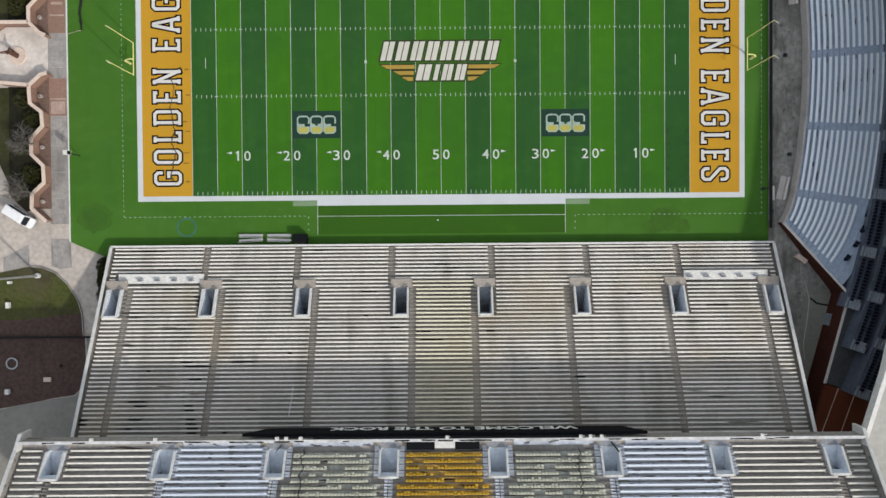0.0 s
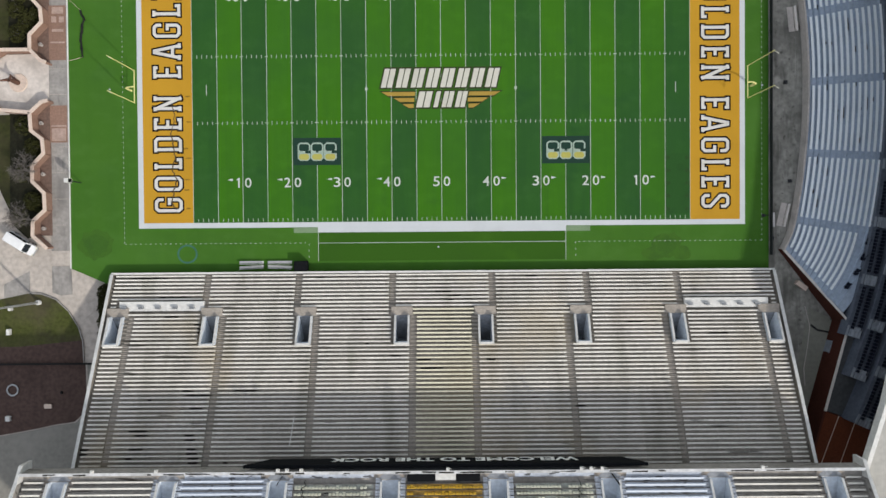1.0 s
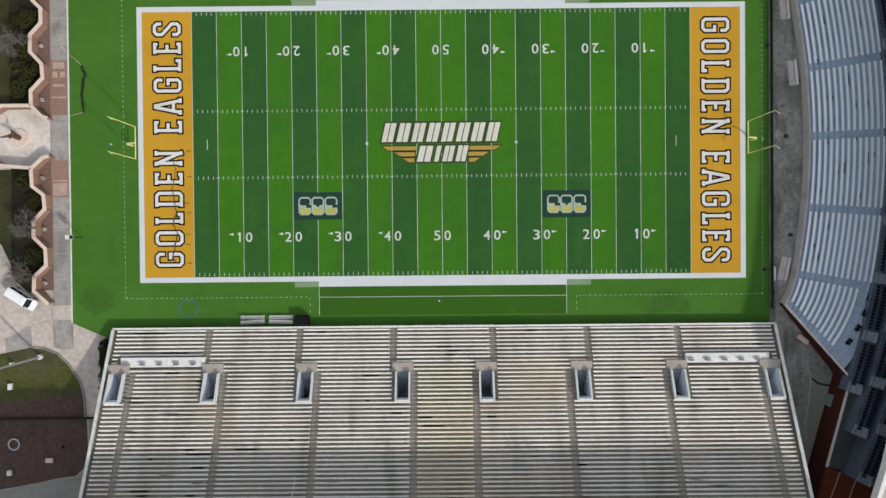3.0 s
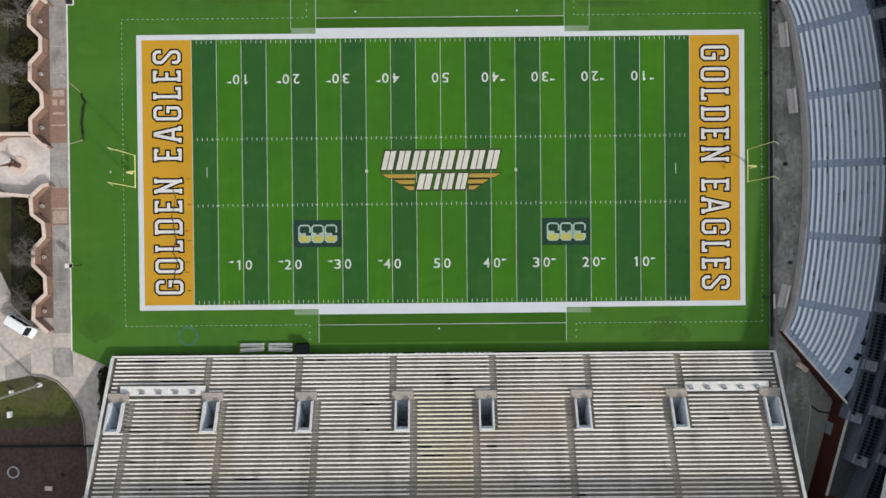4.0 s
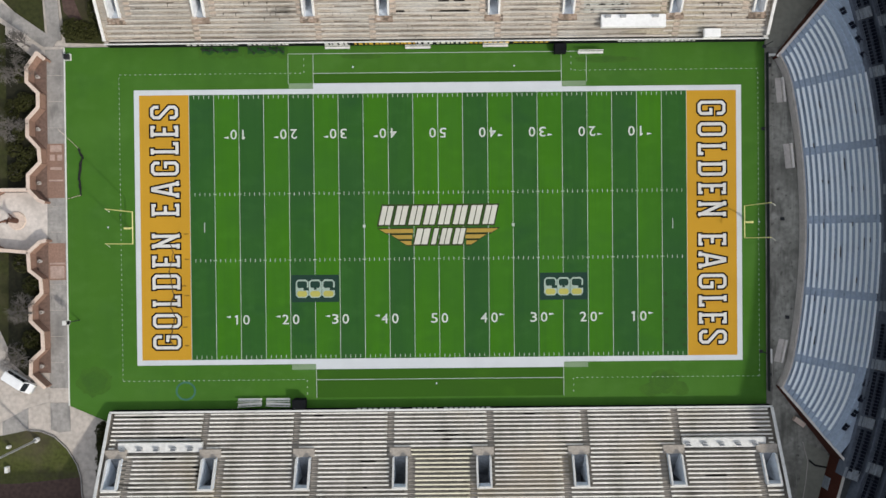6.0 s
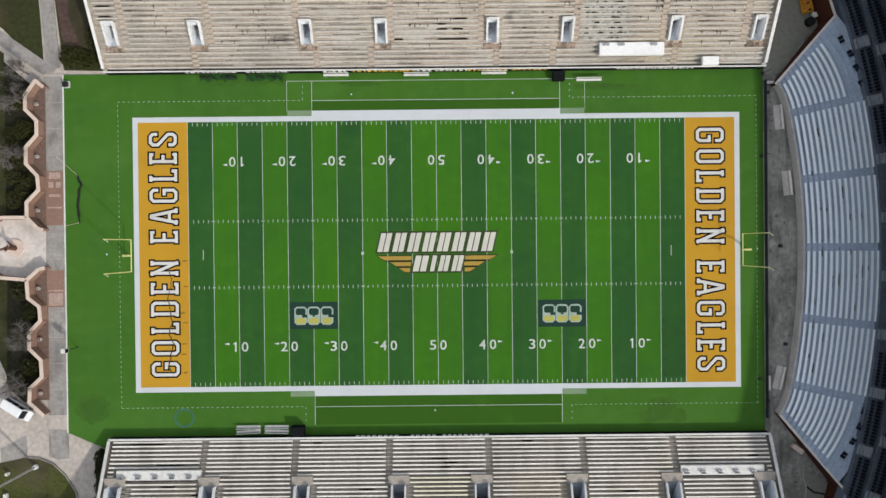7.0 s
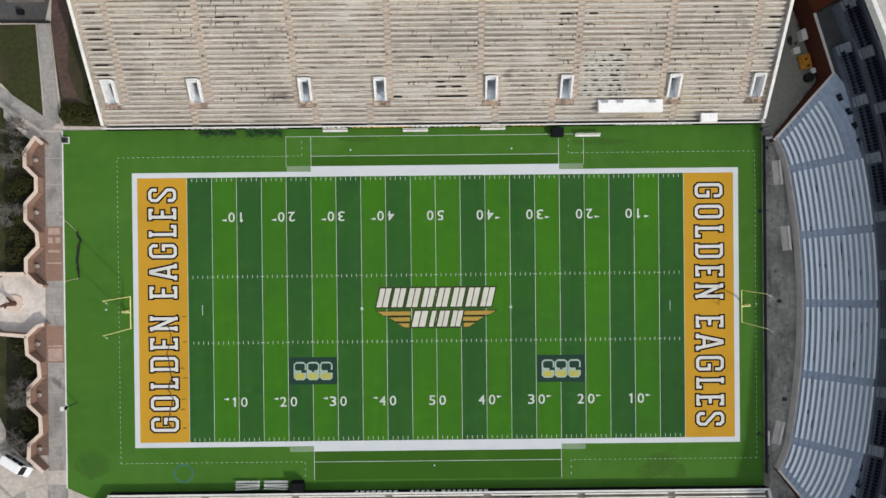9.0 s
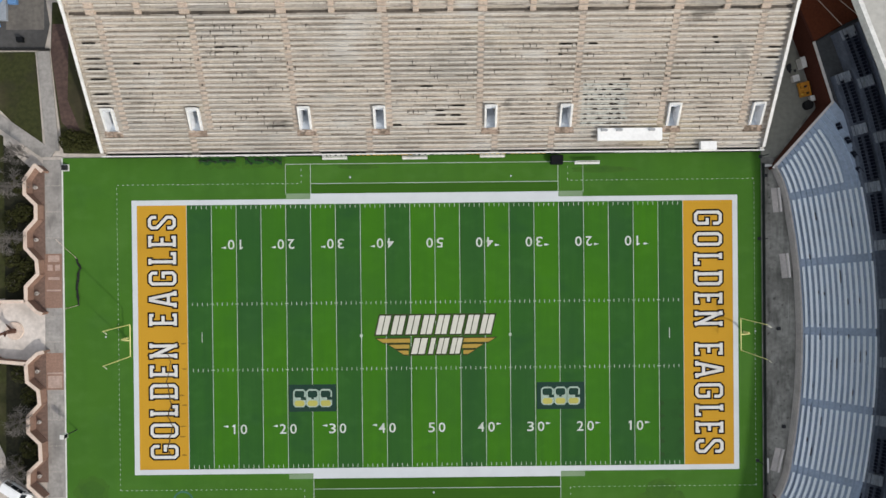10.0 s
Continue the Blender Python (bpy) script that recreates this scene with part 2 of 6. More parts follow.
soot = mat("sooty_grime", (0.065, 0.055, 0.045), 0.95, 3.0, 0.4, 0.8, 0.3)
# dark brown aisle floor with near-black streaks along it
aisle_mat = mat("dark_cross_aisle", (0.15, 0.13, 0.11), 0.95, 2.0, 0.4, 0.2, 0.8, (0.05, 0.045, 0.04), streaks=(((0.08, 0.3, 0.3), 0.55, 0.62, 0.8, (0.03, 0.027, 0.024)),))
row_shade_grime = mat("brown_row_shade_and_grime", (0.25, 0.215, 0.175), 0.95, 2.0, 0.5, 0.5, 0.5)
flaking = mat("flaking_paint", (0.56, 0.58, 0.54), 0.9, 2.2, 0.35, 0.9, 0.8, (0.10, 0.10, 0.09))
leaf = mat("evergreen_leaf", (0.048, 0.052, 0.013), 0.8, 3.0, 0.4, 0.8, 0.4)
bark = mat("bare_bark", (0.17, 0.155, 0.145), 0.95, 5.0, 0.4, 0.8, 0.3)
dark_metal = mat("dark_metal", (0.03, 0.032, 0.036), 0.5, 4.0, 0.3, 0.8, 0.3)
galv = mat("galvanised_steel", (0.45, 0.46, 0.47), 0.45, 4.0, 0.2, 0.8, 0.2, metal=0.5)
post_yellow = mat("goal_post_yellow", (0.75, 0.72, 0.30), 0.45, 4.0, 0.1, 0.8, 0.1)
van_white = mat("white_car_paint", (0.80, 0.81, 0.82), 0.3, 2.0, 0.06, 0.5, 0.1, bump=0.0)
glass_dark = mat("dark_glass", (0.02, 0.024, 0.028), 0.1, 2.0, 0.1, 0.5, 0.1, bump=0.0)
rubber = mat("black_rubber", (0.02, 0.02, 0.02), 0.9, 5.0, 0.3, 0.5, 0.2)
# floor tone lowered to hold the deep shade under the east roof
shade_dark_floor = mat("shade_dark_floor", (0.088, 0.092, 0.096), 0.9, 2.0, 0.3, 0.3, 0.4)
navy_seat = mat("navy_seat", (0.010, 0.013, 0.026), 0.6, 3.0, 0.3, 0.6, 0.2)
# darker copy of the grey deck paint, with the roof shade mixed in
tier_shade_mat = mat("tier_paint_with_shade", (0.125, 0.145, 0.185), 0.85, 2.0, 0.3, 0.3, 0.5)
deck_grey = mat("grey_deck", (0.30, 0.33, 0.37), 0.85, 2.0, 0.25, 0.3, 0.4)
gold_seat = mat("gold_seat", (0.85, 0.54, 0.06), 0.6, 5.0, 0.3, 0.4, 0.4)
ivory_seat = mat("ivory_seat", (0.86, 0.85, 0.70), 0.6, 5.0, 0.3, 0.4, 0.4)
black_panel = mat("black_panel", (0.008, 0.009, 0.011), 0.85, 2.0, 0.3, 0.5, 0.2, gloss=0.1)
platform_white = mat("clean_white_paint", (0.87, 0.87, 0.86), 0.6, 2.0, 0.1, 0.4, 0.2)
white_letter = mat("white_letter", (0.80, 0.80, 0.78), 0.7, 4.0, 0.1, 0.6, 0.15)
roof_mat = mat("pale_roof", (0.44, 0.43, 0.40), 0.8, 1.0, 0.2, 0.1, 0.3)
tarp_blue = mat("blue_tarp", (0.12, 0.25, 0.48), 0.6, 3.0, 0.2, 0.5, 0.3)
orange_paint = mat("orange_paint", (0.65, 0.30, 0.04), 0.6, 3.0, 0.2, 0.5, 0.3)
bronze = mat("bronze", (0.14, 0.075, 0.055), 0.5, 4.0, 0.3, 0.6, 0.3, metal=0.4)
scuff_soft = mat("faint_scuff", (0.30, 0.17, 0.02), 0.95, 3.0, 0.5, 0.8, 0.5)
scuff = mat("scuffed_turf", (0.085, 0.062, 0.03), 0.95, 3.0, 0.5, 0.8, 0.4)
blue_line = mat("blue_turf_paint", (0.052, 0.16, 0.11), 0.9, 6.0, 0.3, 0.8, 0.5)


# ---- mesh helpers ----
def box(bm, x0, x1, y0, y1, z0, z1):
    v = [bm.verts.new((x, y, z)) for z in (z0, z1) for x, y in ((x0, y0), (x1, y0), (x1, y1), (x0, y1))]
    for f in ((3, 2, 1, 0), (4, 5, 6, 7), (0, 1, 5, 4), (1, 2, 6, 5), (2, 3, 7, 6), (3, 0, 4, 7)):
        bm.faces.new([v[k] for k in f])


def prism(bm, pts, z0, z1):
    """A polygon in plan, pulled up from z0 to z1 (numbers, or one for each corner)."""
    n = len(pts)
    lo = z0 if isinstance(z0, (list, tuple)) else [z0] * n
    hi = z1 if isinstance(z1, (list, tuple)) else [z1] * n
    a = [bm.verts.new((p[0], p[1], z)) for p, z in zip(pts, lo)]
    b = [bm.verts.new((p[0], p[1], z)) for p, z in zip(pts, hi)]
    bm.faces.new(a[::-1])
    bm.faces.new(b)
    for k in range(n):
        bm.faces.new((a[k], a[(k + 1) % n], b[(k + 1) % n], b[k]))


def slab_x(bm, pts, x0, x1):
    """A polygon in (y, z), pulled along x."""
    n = len(pts)
    a = [bm.verts.new((x0, y, z)) for y, z in pts]
    b = [bm.verts.new((x1, y, z)) for y, z in pts]
    bm.faces.new(a[::-1])
    bm.faces.new(b)
    for k in range(n):
        bm.faces.new((a[k], a[(k + 1) % n], b[(k + 1) % n], b[k]))


def tube(bm, p, q, r0, r1=None, sides=8):
    r1 = r0 if r1 is None else r1
    p, q = Vector(p), Vector(q)
    turn = (q - p).to_track_quat("Z", "Y")
    rings = []
    for c, r in ((p, r0), (q, r1)):
        rings.append([bm.verts.new(c + turn @ Vector((r * math.cos(a), r * math.sin(a), 0))) for a in (k * math.tau / sides for k in range(sides))])
    for k in range(sides):
        bm.faces.new((rings[0][k], rings[0][(k + 1) % sides], rings[1][(k + 1) % sides], rings[1][k]))
    bm.faces.new(rings[0][::-1])
    bm.faces.new(rings[1])


def wall_line(bm, pts, thick, z0, z1, closed=False):
    """A wall of a thickness along a line in plan; z0 and z1 numbers or one for each point."""
    n = len(pts)
    lo = z0 if isinstance(z0, (list, tuple)) else [z0] * n
    hi = z1 if isinstance(z1, (list, tuple)) else [z1] * n
    side = []
    for k in range(n):
        a = Vector(pts[max(k - 1, 0)]).to_2d()
        b = Vector(pts[min(k + 1, n - 1)]).to_2d()
        d = (b - a).normalized()
        side.append(Vector((-d.y, d.x)) * thick / 2)
    rows = []
    for k in range(n):
        p = Vector(pts[k]).to_2d()
        l, r = p + side[k], p - side[k]
        rows.append([bm.verts.new((*l, lo[k])), bm.verts.new((*r, lo[k])), bm.verts.new((*r, hi[k])), bm.verts.new((*l, hi[k]))])
    for a, b in zip(rows, rows[1:]):
        for k in range(4):
            bm.faces.new((a[k], a[(k + 1) % 4], b[(k + 1) % 4], b[k]))
    bm.faces.new(rows[0][::-1])
    bm.faces.new(rows[-1])


def finish(bm, name, material):
    bmesh.ops.recalc_face_normals(bm, faces=bm.faces)
    me = bpy.data.meshes.new(name)
    bm.to_mesh(me)
    bm.free()
    me.materials.append(material)
    return me


def part(name, bm, material, parent, label=""):
    ob = new(name, finish(bm, name, material))
    ob.parent = parent
    return tagged(ob, label)


def piece(name, mesh, parent, m):
    ob = new(name, mesh)
    ob.parent = parent
    ob.matrix_basis = m
    return ob


def thing(name, label, category, group="", kind="", at=(0, 0, 0)):
    ob = new(name)
    ob.location = at
    return tagged(ob, label, category, group, kind)


def solid(name, bm, material, label, category="", group="", kind=""):
    return tagged(new(name, finish(bm, name, material)), label, category, group, kind)


def words(text, width, height, depth, grow=0.0):
    """A mesh of the built-in font, centred, lying in the xy plane, stretched to a width and a height."""
    cu = bpy.data.curves.new("words", "FONT")
    cu.body, cu.align_x, cu.resolution_u = text, "CENTER", 3
    cu.offset = grow
    ob = bpy.data.objects.new("words", cu)
    me = bpy.data.meshes.new_from_object(ob)
    bpy.data.objects.remove(ob)
    co = np.array([v.co[:] for v in me.vertices])
    lo, hi = co.min(0), co.max(0)
    for v in me.vertices:
        v.co = ((v.co.x - (lo[0] + hi[0]) / 2) / (hi[0] - lo[0]) * width, (v.co.y - (lo[1] + hi[1]) / 2) / (hi[1] - lo[1]) * height, depth)
    me.materials.clear()
    return me


def lettering(name, me, material, parent, m):
    me.materials.append(material)
    ob = new(name, me)
    ob.parent = parent
    ob.matrix_basis = m
    return ob


YD = 0.9144
HALF_W, GOAL, END = 24.384, 45.72, 54.864

# ---- ground ----
bm = bmesh.new()
box(bm, -900, 900, -900, 900, -0.8, -0.22)
solid("ground", bm, plaza_mat, "pale worn concrete ground around the stadium", "ground", kind="structure")

field = thing("field", "striped green artificial turf football field with gold end zones", "sports field", kind="structure")
bm = bmesh.new()
prism(bm, [(-68.45, 33.3), (-68.45, -32.6), (-61.6, -35.6), (-60.5, -36.5), (60.15, -36.5), (60.15, 33.9), (-60.0, 33.9), (-60.0, 33.3)], -0.23, 0.0)
part("turf_surround", bm, turf_edge, field)
step5 = 5 * YD
for k in range(20):
    x0 = -GOAL + k * step5
    near = k if k < 10 else 19 - k
    bm = bmesh.new()
    box(bm, x0, x0 + step5, -HALF_W, HALF_W, 0.0, 0.006)
    part("turf_stripe", bm, turf_light if near % 2 else turf_dark, field)
for sgn in (-1, 1):
    bm = bmesh.new()
    a, b = sorted((sgn * GOAL, sgn * END))
    box(bm, a, b, -HALF_W, HALF_W, 0.0, 0.006)
    part("end_zone", bm, gold, field, "gold end zone panel")
bm = bmesh.new()
w = 0.95
for sy in (-1, 1):
    a, b = sorted((sy * HALF_W, sy * (HALF_W + w)))
    box(bm, -END - w, -22.86, a, b, 0.0, 0.008)
    box(bm, 22.86, END + w, a, b, 0.0, 0.008)
    a, b = sorted((sy * HALF_W, sy * 26.3))
    box(bm, -22.86, 22.86, a, b, 0.0, 0.008)
for sx in (-1, 1):
    a, b = sorted((sx * END, sx * (END + w)))
    box(bm, a, b, -HALF_W, HALF_W, 0.0, 0.008)
part("white_border", bm, white_paint, field)
for k in range(21):
    x = -GOAL + k * step5
    bm = bmesh.new()
    box(bm, x - 0.045, x + 0.045, -HALF_W, HALF_W, 0.006, 0.012)
    part("yard_line", bm, line_paint, field)
bm = bmesh.new()
for k in range(1, 100):
    x = -GOAL + k * YD
    if k % 5:
        for y in (-HALF_W + 0.45, -6.096, 6.096, HALF_W - 0.45):
            box(bm, x - 0.05, x + 0.05, y - 0.30, y + 0.30, 0.006, 0.012)
    else:
        for y in (-6.096, 6.096):
            box(bm, x - 0.32, x + 0.32, y - 0.06, y + 0.06, 0.012, 0.016)
for x in (-43.1, 43.1):
    box(bm, x - 0.06, x + 0.06, -0.95, 0.95, 0.006, 0.012)
for x in (-13.72, 13.72):
    box(bm, x - 0.25, x + 0.25, -0.25, 0.25, 0.012, 0.016)
tagged(part("hash_marks", bm, line_paint, field), kind="stuff")
# sideline boxes
bm = bmesh.new()
for sy, far, mid in ((-1, 31.6, 28.25), (1, 31.75, 28.15)):
    a, b = sorted((sy * 26.3, sy * far))
    for x in (-22.8, 22.8):
        box(bm, x - 0.05, x + 0.05, a, b, 0.0, 0.006)
    box(bm, -22.75, 22.75, sy * mid - 0.05, sy * mid + 0.05, 0.0, 0.006)
    if sy > 0:
        for x in (-27.4, 27.4):
            box(bm, x - 0.04, x + 0.04, 26.2, far, 0.0, 0.006)
        box(bm, -27.36, 27.36, far - 0.05, far + 0.05, 0.0, 0.006)
part("team_area_lines", bm, line_paint, field)
for ya, yb in ((-31.55, -26.31), (26.31, 28.08)):
    bm = bmesh.new()
    box(bm, -22.74, 22.74, ya, yb, 0.0, 0.002)
    part("team_area_turf", bm, turf_team, field, "darker trodden strip of turf")
for sy in (-1, 1):
    for sx in (-1, 1):
        bm = bmesh.new()
        a, b = sorted((sy * 25.4, sy * 26.35))
        c, d = sorted((sx * 22.9, sx * 27.3))
        box(bm, c, d, a, b, 0.0, 0.004)
        part("faded_patch", bm, faded_green, field, "pale strip of faded white paint")
# painted shadow of an unbuilt lamp rack: dark panel with two rows of spots
bm = bmesh.new()
box(bm, 9 * step5 + 0.06, 10 * step5 - 0.06, -23.3, -12.2, 0.006, 0.0075)
part("worn_patch", bm, turf_shade, field)
r6 = random.Random(4)
for x in (9 * step5 + 0.5, 10 * step5 - 0.5):
    for j in range(5):
        bm = bmesh.new()
        y = -22.4 + j * 2.35
        prism(bm, [(x + 0.55 * math.cos(a) * r6.uniform(0.7, 1.1), y + 0.42 * math.sin(a) * r6.uniform(0.7, 1.1)) for a in [q * math.tau / 9 for q in range(9)]], 0.0075, 0.009)
        part("worn_patch", bm, turf_rack_shade, field)
# dull blobs that carry the painted rack shadow on past the sideline
for cx, cy, rx_, ry_ in ((41.8, -29.0, 2.0, 2.2), (39.0, -30.6, 2.6, 1.4), (44.2, -30.6, 1.8, 1.5)):
    bm = bmesh.new()
    prism(bm, [(cx + rx_ * math.cos(a) * r6.uniform(0.75, 1.1), cy + ry_ * math.sin(a) * r6.uniform(0.75, 1.1)) for a in [q * math.tau / 16 for q in range(16)]], 0.0, 0.0012 + 0.0008 * cx / 40)
    part("worn_patch", bm, turf_dull, field)
bm = bmesh.new()
def dash(x0, y0, x1, y1):
    n = max(1, int(math.hypot(x1 - x0, y1 - y0) / 0.914))
    for k in range(n):
        f = (k + 0.25) / n
        x, y = x0 + (x1 - x0) * f, y0 + (y1 - y0) * f
        if abs(x1 - x0) > abs(y1 - y0):
            box(bm, x - 0.17, x + 0.17, y - 0.045, y + 0.045, 0.0, 0.006)
        else:
            box(bm, x - 0.045, x + 0.045, y - 0.17, y + 0.17, 0.0, 0.006)
dash(-58.5, -28.2, -58.5, 28.2)
dash(58.9, -28.4, 58.9, 28.2)
for sy in (-1, 1):
    dash(-58.5, sy * 28.2, -24.5, sy * 28.2)
    dash(58.9, sy * 28.3, 24.6, sy * 28.3)
    for x in (-24.5, 24.6):
        dash(x, sy * 28.2, x, sy * 31.6)
tagged(part("dashed_restraint_line", bm, line_paint, field), kind="stuff")

# yard numbers, each with its arrow
for sy in (-1, 1):
    for k in range(1, 10):
        yards = 10 * k if k <= 5 else 100 - 10 * k
        x = -GOAL + k * 10 * YD
        m = pose(x, sy * 17.05, 0.018, 0, 0, 0 if sy < 0 else 180)
        for digit, off in zip(str(yards), (-0.95, 0.97)):
            if digit == "1":
                bm = bmesh.new()
                prism(bm, [(0.22, -0.89), (0.22, 0.89), (0.0, 0.89), (-0.34, 0.62), (-0.34, 0.40), (-0.06, 0.52), (-0.06, -0.89)], -0.004, 0.0)
                part("yard_number", bm, number_paint, field).matrix_basis = m @ pose(-0.82, 0, 0)
                continue
            lettering("yard_number", words(digit, 1.2, 1.78, 0.0, 0.004), number_paint, field, m @ pose(off, 0, 0))
        if yards != 50:
            side = -1 if k < 5 else 1
            bm = bmesh.new()
            cx = x + side * 2.35
            yy = sy * 17.05 + (0.55 if sy < 0 else -0.55)
            prism(bm, [(cx - side * 0.45, yy - 0.22), (cx + side * 0.5, yy), (cx - side * 0.45, yy + 0.22)], 0.014, 0.018)
            part("number_arrow", bm, number_paint, field)

# end zone block letters: strokes of one breadth with cut corners, on a dark edge
def stroke(bm, pts, thick, z0, z1, closed=False, extend=0.0):
    """A flat stroke along a line of points, mitred at its corners; extend lengthens its two ends."""
    pts = [Vector(p) for p in pts]
    n = len(pts)
    if not closed and extend:
        pts[0] = pts[0] + (pts[0] - pts[1]).normalized() * extend
        pts[-1] = pts[-1] + (pts[-1] - pts[-2]).normalized() * extend
    rows_ = []
    for k in range(n):
        ins = (pts[k] - pts[k - 1]).normalized() if closed or k else None
        out = (pts[(k + 1) % n] - pts[k]).normalized() if closed or k < n - 1 else None
        ins, out = ins or out, out or ins
        na, nb = Vector((-ins.y, ins.x)), Vector((-out.y, out.x))
        mid = (na + nb).normalized()
        off = mid * (thick / 2) / max(0.45, mid.dot(na))
        l, r = pts[k] + off, pts[k] - off
        rows_.append([bm.verts.new((*l, z0)), bm.verts.new((*r, z0)), bm.verts.new((*r, z1)), bm.verts.new((*l, z1))])
    pairs = list(zip(rows_, rows_[1:])) + ([(rows_[-1], rows_[0])] if closed else [])
    for a, b in pairs:
        for k in range(4):
            bm.faces.new((a[k], a[(k + 1) % 4], b[(k + 1) % 4], b[k]))
    if not closed:
        bm.faces.new(rows_[0][::-1])
        bm.faces.new(rows_[-1])


def block_letter(ch, w, h, c):
    """Centre lines of a block letter in a box w wide and h high, with corners cut by c: (points, closed) for each stroke."""
    x, y = w / 2, h / 2
    q = -x + 0.2
    top = [(x - c, y), (-x + c, y), (-x, y - c)]
    low = [(-x, -y + c), (-x + c, -y), (x - c, -y), (x, -y + c)]
    return {
        "O": [([(x, y - c)] + top + low, True)],
        "D": [([(q, -y), (x - c, -y), (x, -y + c), (x, y - c), (x - c, y), (q, y)], True), ([(-x, y), (q, y)], False), ([(-x, -y), (q, -y)], False)],
        "G": [([(x, y * 0.42), (x, y - c)] + top + low + [(x, -y * 0.05), (x * 0.05, -y * 0.05)], False)],
        "S": [([(x, y * 0.45), (x, y - c)] + top + [(-x, y * 0.40), (x, -y * 0.40), (x, -y + c), (x - c, -y), (-x + c, -y), (-x, -y + c), (-x, -y * 0.45)], False)],
        "L": [([(-x, -y), (x, -y)], False), ([(q, -y), (q, y)], False), ([(-x, y), (q + 0.3, y)], False), ([(x, -y), (x, -y + 0.45)], False)],
        "E": [([(-x, y), (x, y)], False), ([(-x, -y), (x, -y)], False), ([(q, -y), (q, y)], False), ([(q, 0), (x * 0.5, 0)], False),
              ([(x, y), (x, y - 0.25)], False), ([(x, -y), (x, -y + 0.25)], False)],
        "N": [([(-q, -y), (-q, y)], False), ([(q, -y), (q, y)], False), ([(q - 0.1, y), (-q + 0.1, -y)], False), ([(-x, y), (q, y)], False), ([(-x, -y), (q + 0.1, -y)], False), ([(-q - 0.1, y), (x, y)], False)],
        "A": [([(-x + 0.15, -y), (-x * 0.12, y), (x * 0.12, y), (x - 0.15, -y)], False), ([(-x * 0.62, -y * 0.45), (x * 0.62, -y * 0.45)], False),
              ([(-x, -y), (-x + 0.3, -y)], False), ([(x - 0.3, -y), (x, -y)], False)],
    }[ch]


def end_word(letters, x, turn):
    thick = 0.56
    for ch, y, wide in letters:
        m = pose(x, y, 0, 0, 0, turn)
        for name, extra, z0, z1, tone in (("letter_outline", 0.60, 0.008, 0.014, ink), ("letter", 0.0, 0.014, 0.020, letter_paint)):
            bm = bmesh.new()
            for k, (pts, closed) in enumerate(block_letter(ch, wide - thick - 0.44, 5.56 - thick - 0.44, 0.42)):
                stroke(bm, pts, thick + extra, z0, z1 + 0.0004 * k, closed, (0.0 if ch in "GS" else thick / 2) + extra / 2)
            part(name, bm, tone, field).matrix_basis = m
end_word((("G", -21.07, 3.03), ("O", -17.14, 3.02), ("L", -13.46, 2.47), ("D", -9.94, 3.20), ("E", -6.17, 2.60), ("N", -2.41, 3.19), ("E", 3.33, 2.67), ("A", 7.09, 3.46), ("G", 10.95, 3.01), ("L", 14.65, 2.66), ("E", 17.77, 2.49), ("S", 21.25, 2.93)), -50.27, 90)
end_word((("G", 21.13, 3.05), ("O", 17.21, 2.93), ("L", 13.54, 2.59), ("D", 9.97, 3.04), ("E", 6.30, 2.44), ("N", 2.54, 3.22), ("E", -3.07, 2.60), ("A", -6.83, 3.54), ("G", -10.77, 3.10), ("L", -14.41, 2.47), ("E", -17.54, 2.47), ("S", -21.02, 2.96)), 50.36, -90)

# midfield emblem of plain slanted bars and wing bars
def slant(bm, x, y0, y1, wide, lean, z0, z1):
    prism(bm, [(x - wide / 2, y0), (x + wide / 2, y0), (x + wide / 2 + lean, y1), (x - wide / 2 + lean, y1)], z0, z1)
def emblem_pair(x0, x1, y0, y1):
    """Two slanted cream bars side by side on one dark edge."""
    lean, mid, w = 0.23 * (y1 - y0), (x0 + x1) / 2 - 0.115 * (y1 - y0), x1 - x0
    bm = bmesh.new()
    slant(bm, mid - 0.07, y0 - 0.3, y1 + 0.3, w + 0.5, lean + 0.14, 0.012, 0.020)
    part("emblem_outline", bm, emblem_edge, field)
    for off, wide in ((-0.26, 0.44), (0.27, 0.45)) if w > 1.5 else ((0.0, 1.0),):
        bm = bmesh.new()
        slant(bm, mid + off * w, y0, y1, w * wide, lean, 0.020, 0.026)
        part("emblem_bar", bm, cream, field)
for k in range(8):
    emblem_pair(-10.7 + 2.73 * k, -10.7 + 2.73 * k + 2.1, 0.2, 3.65)
for xa, wide in ((-4.3, 2.5), (-1.1, 0.8), (0.35, 1.85), (2.8, 1.85)):
    emblem_pair(xa, xa + wide, -3.45, -0.55)
for sx in (-1, 1):
    for j, (inner, outer) in enumerate(((4.75, 10.9), (4.9, 8.7), (5.05, 7.1))):
        y1 = -0.62 - 1.1 * j
        bm = bmesh.new()
        prism(bm, [(sx * inner, y1 - 1.0), (sx * (outer - 1.35), y1 - 1.0), (sx * (outer + 0.5), y1 + 0.22), (sx * inner, y1 + 0.22)], 0.010, 0.011)
        part("emblem_outline", bm, emblem_edge, field)
        bm = bmesh.new()
        prism(bm, [(sx * inner, y1 - 0.72), (sx * (outer - 1.15), y1 - 0.72), (sx * outer, y1), (sx * inner, y1)], 0.0115, 0.0145)
        part("emblem_wing_bar", bm, wing_gold, field)
scuff_line = [(-49.5, -2.6), (-48.9, -4.7), (-49.8, -7.8), (-49.4, -9.9), (-49.0, -12.5), (-49.6, -14.6), (-48.7, -16.2), (-49.4, -18.8), (-49.6, -20.9), (-48.8, -21.9)]
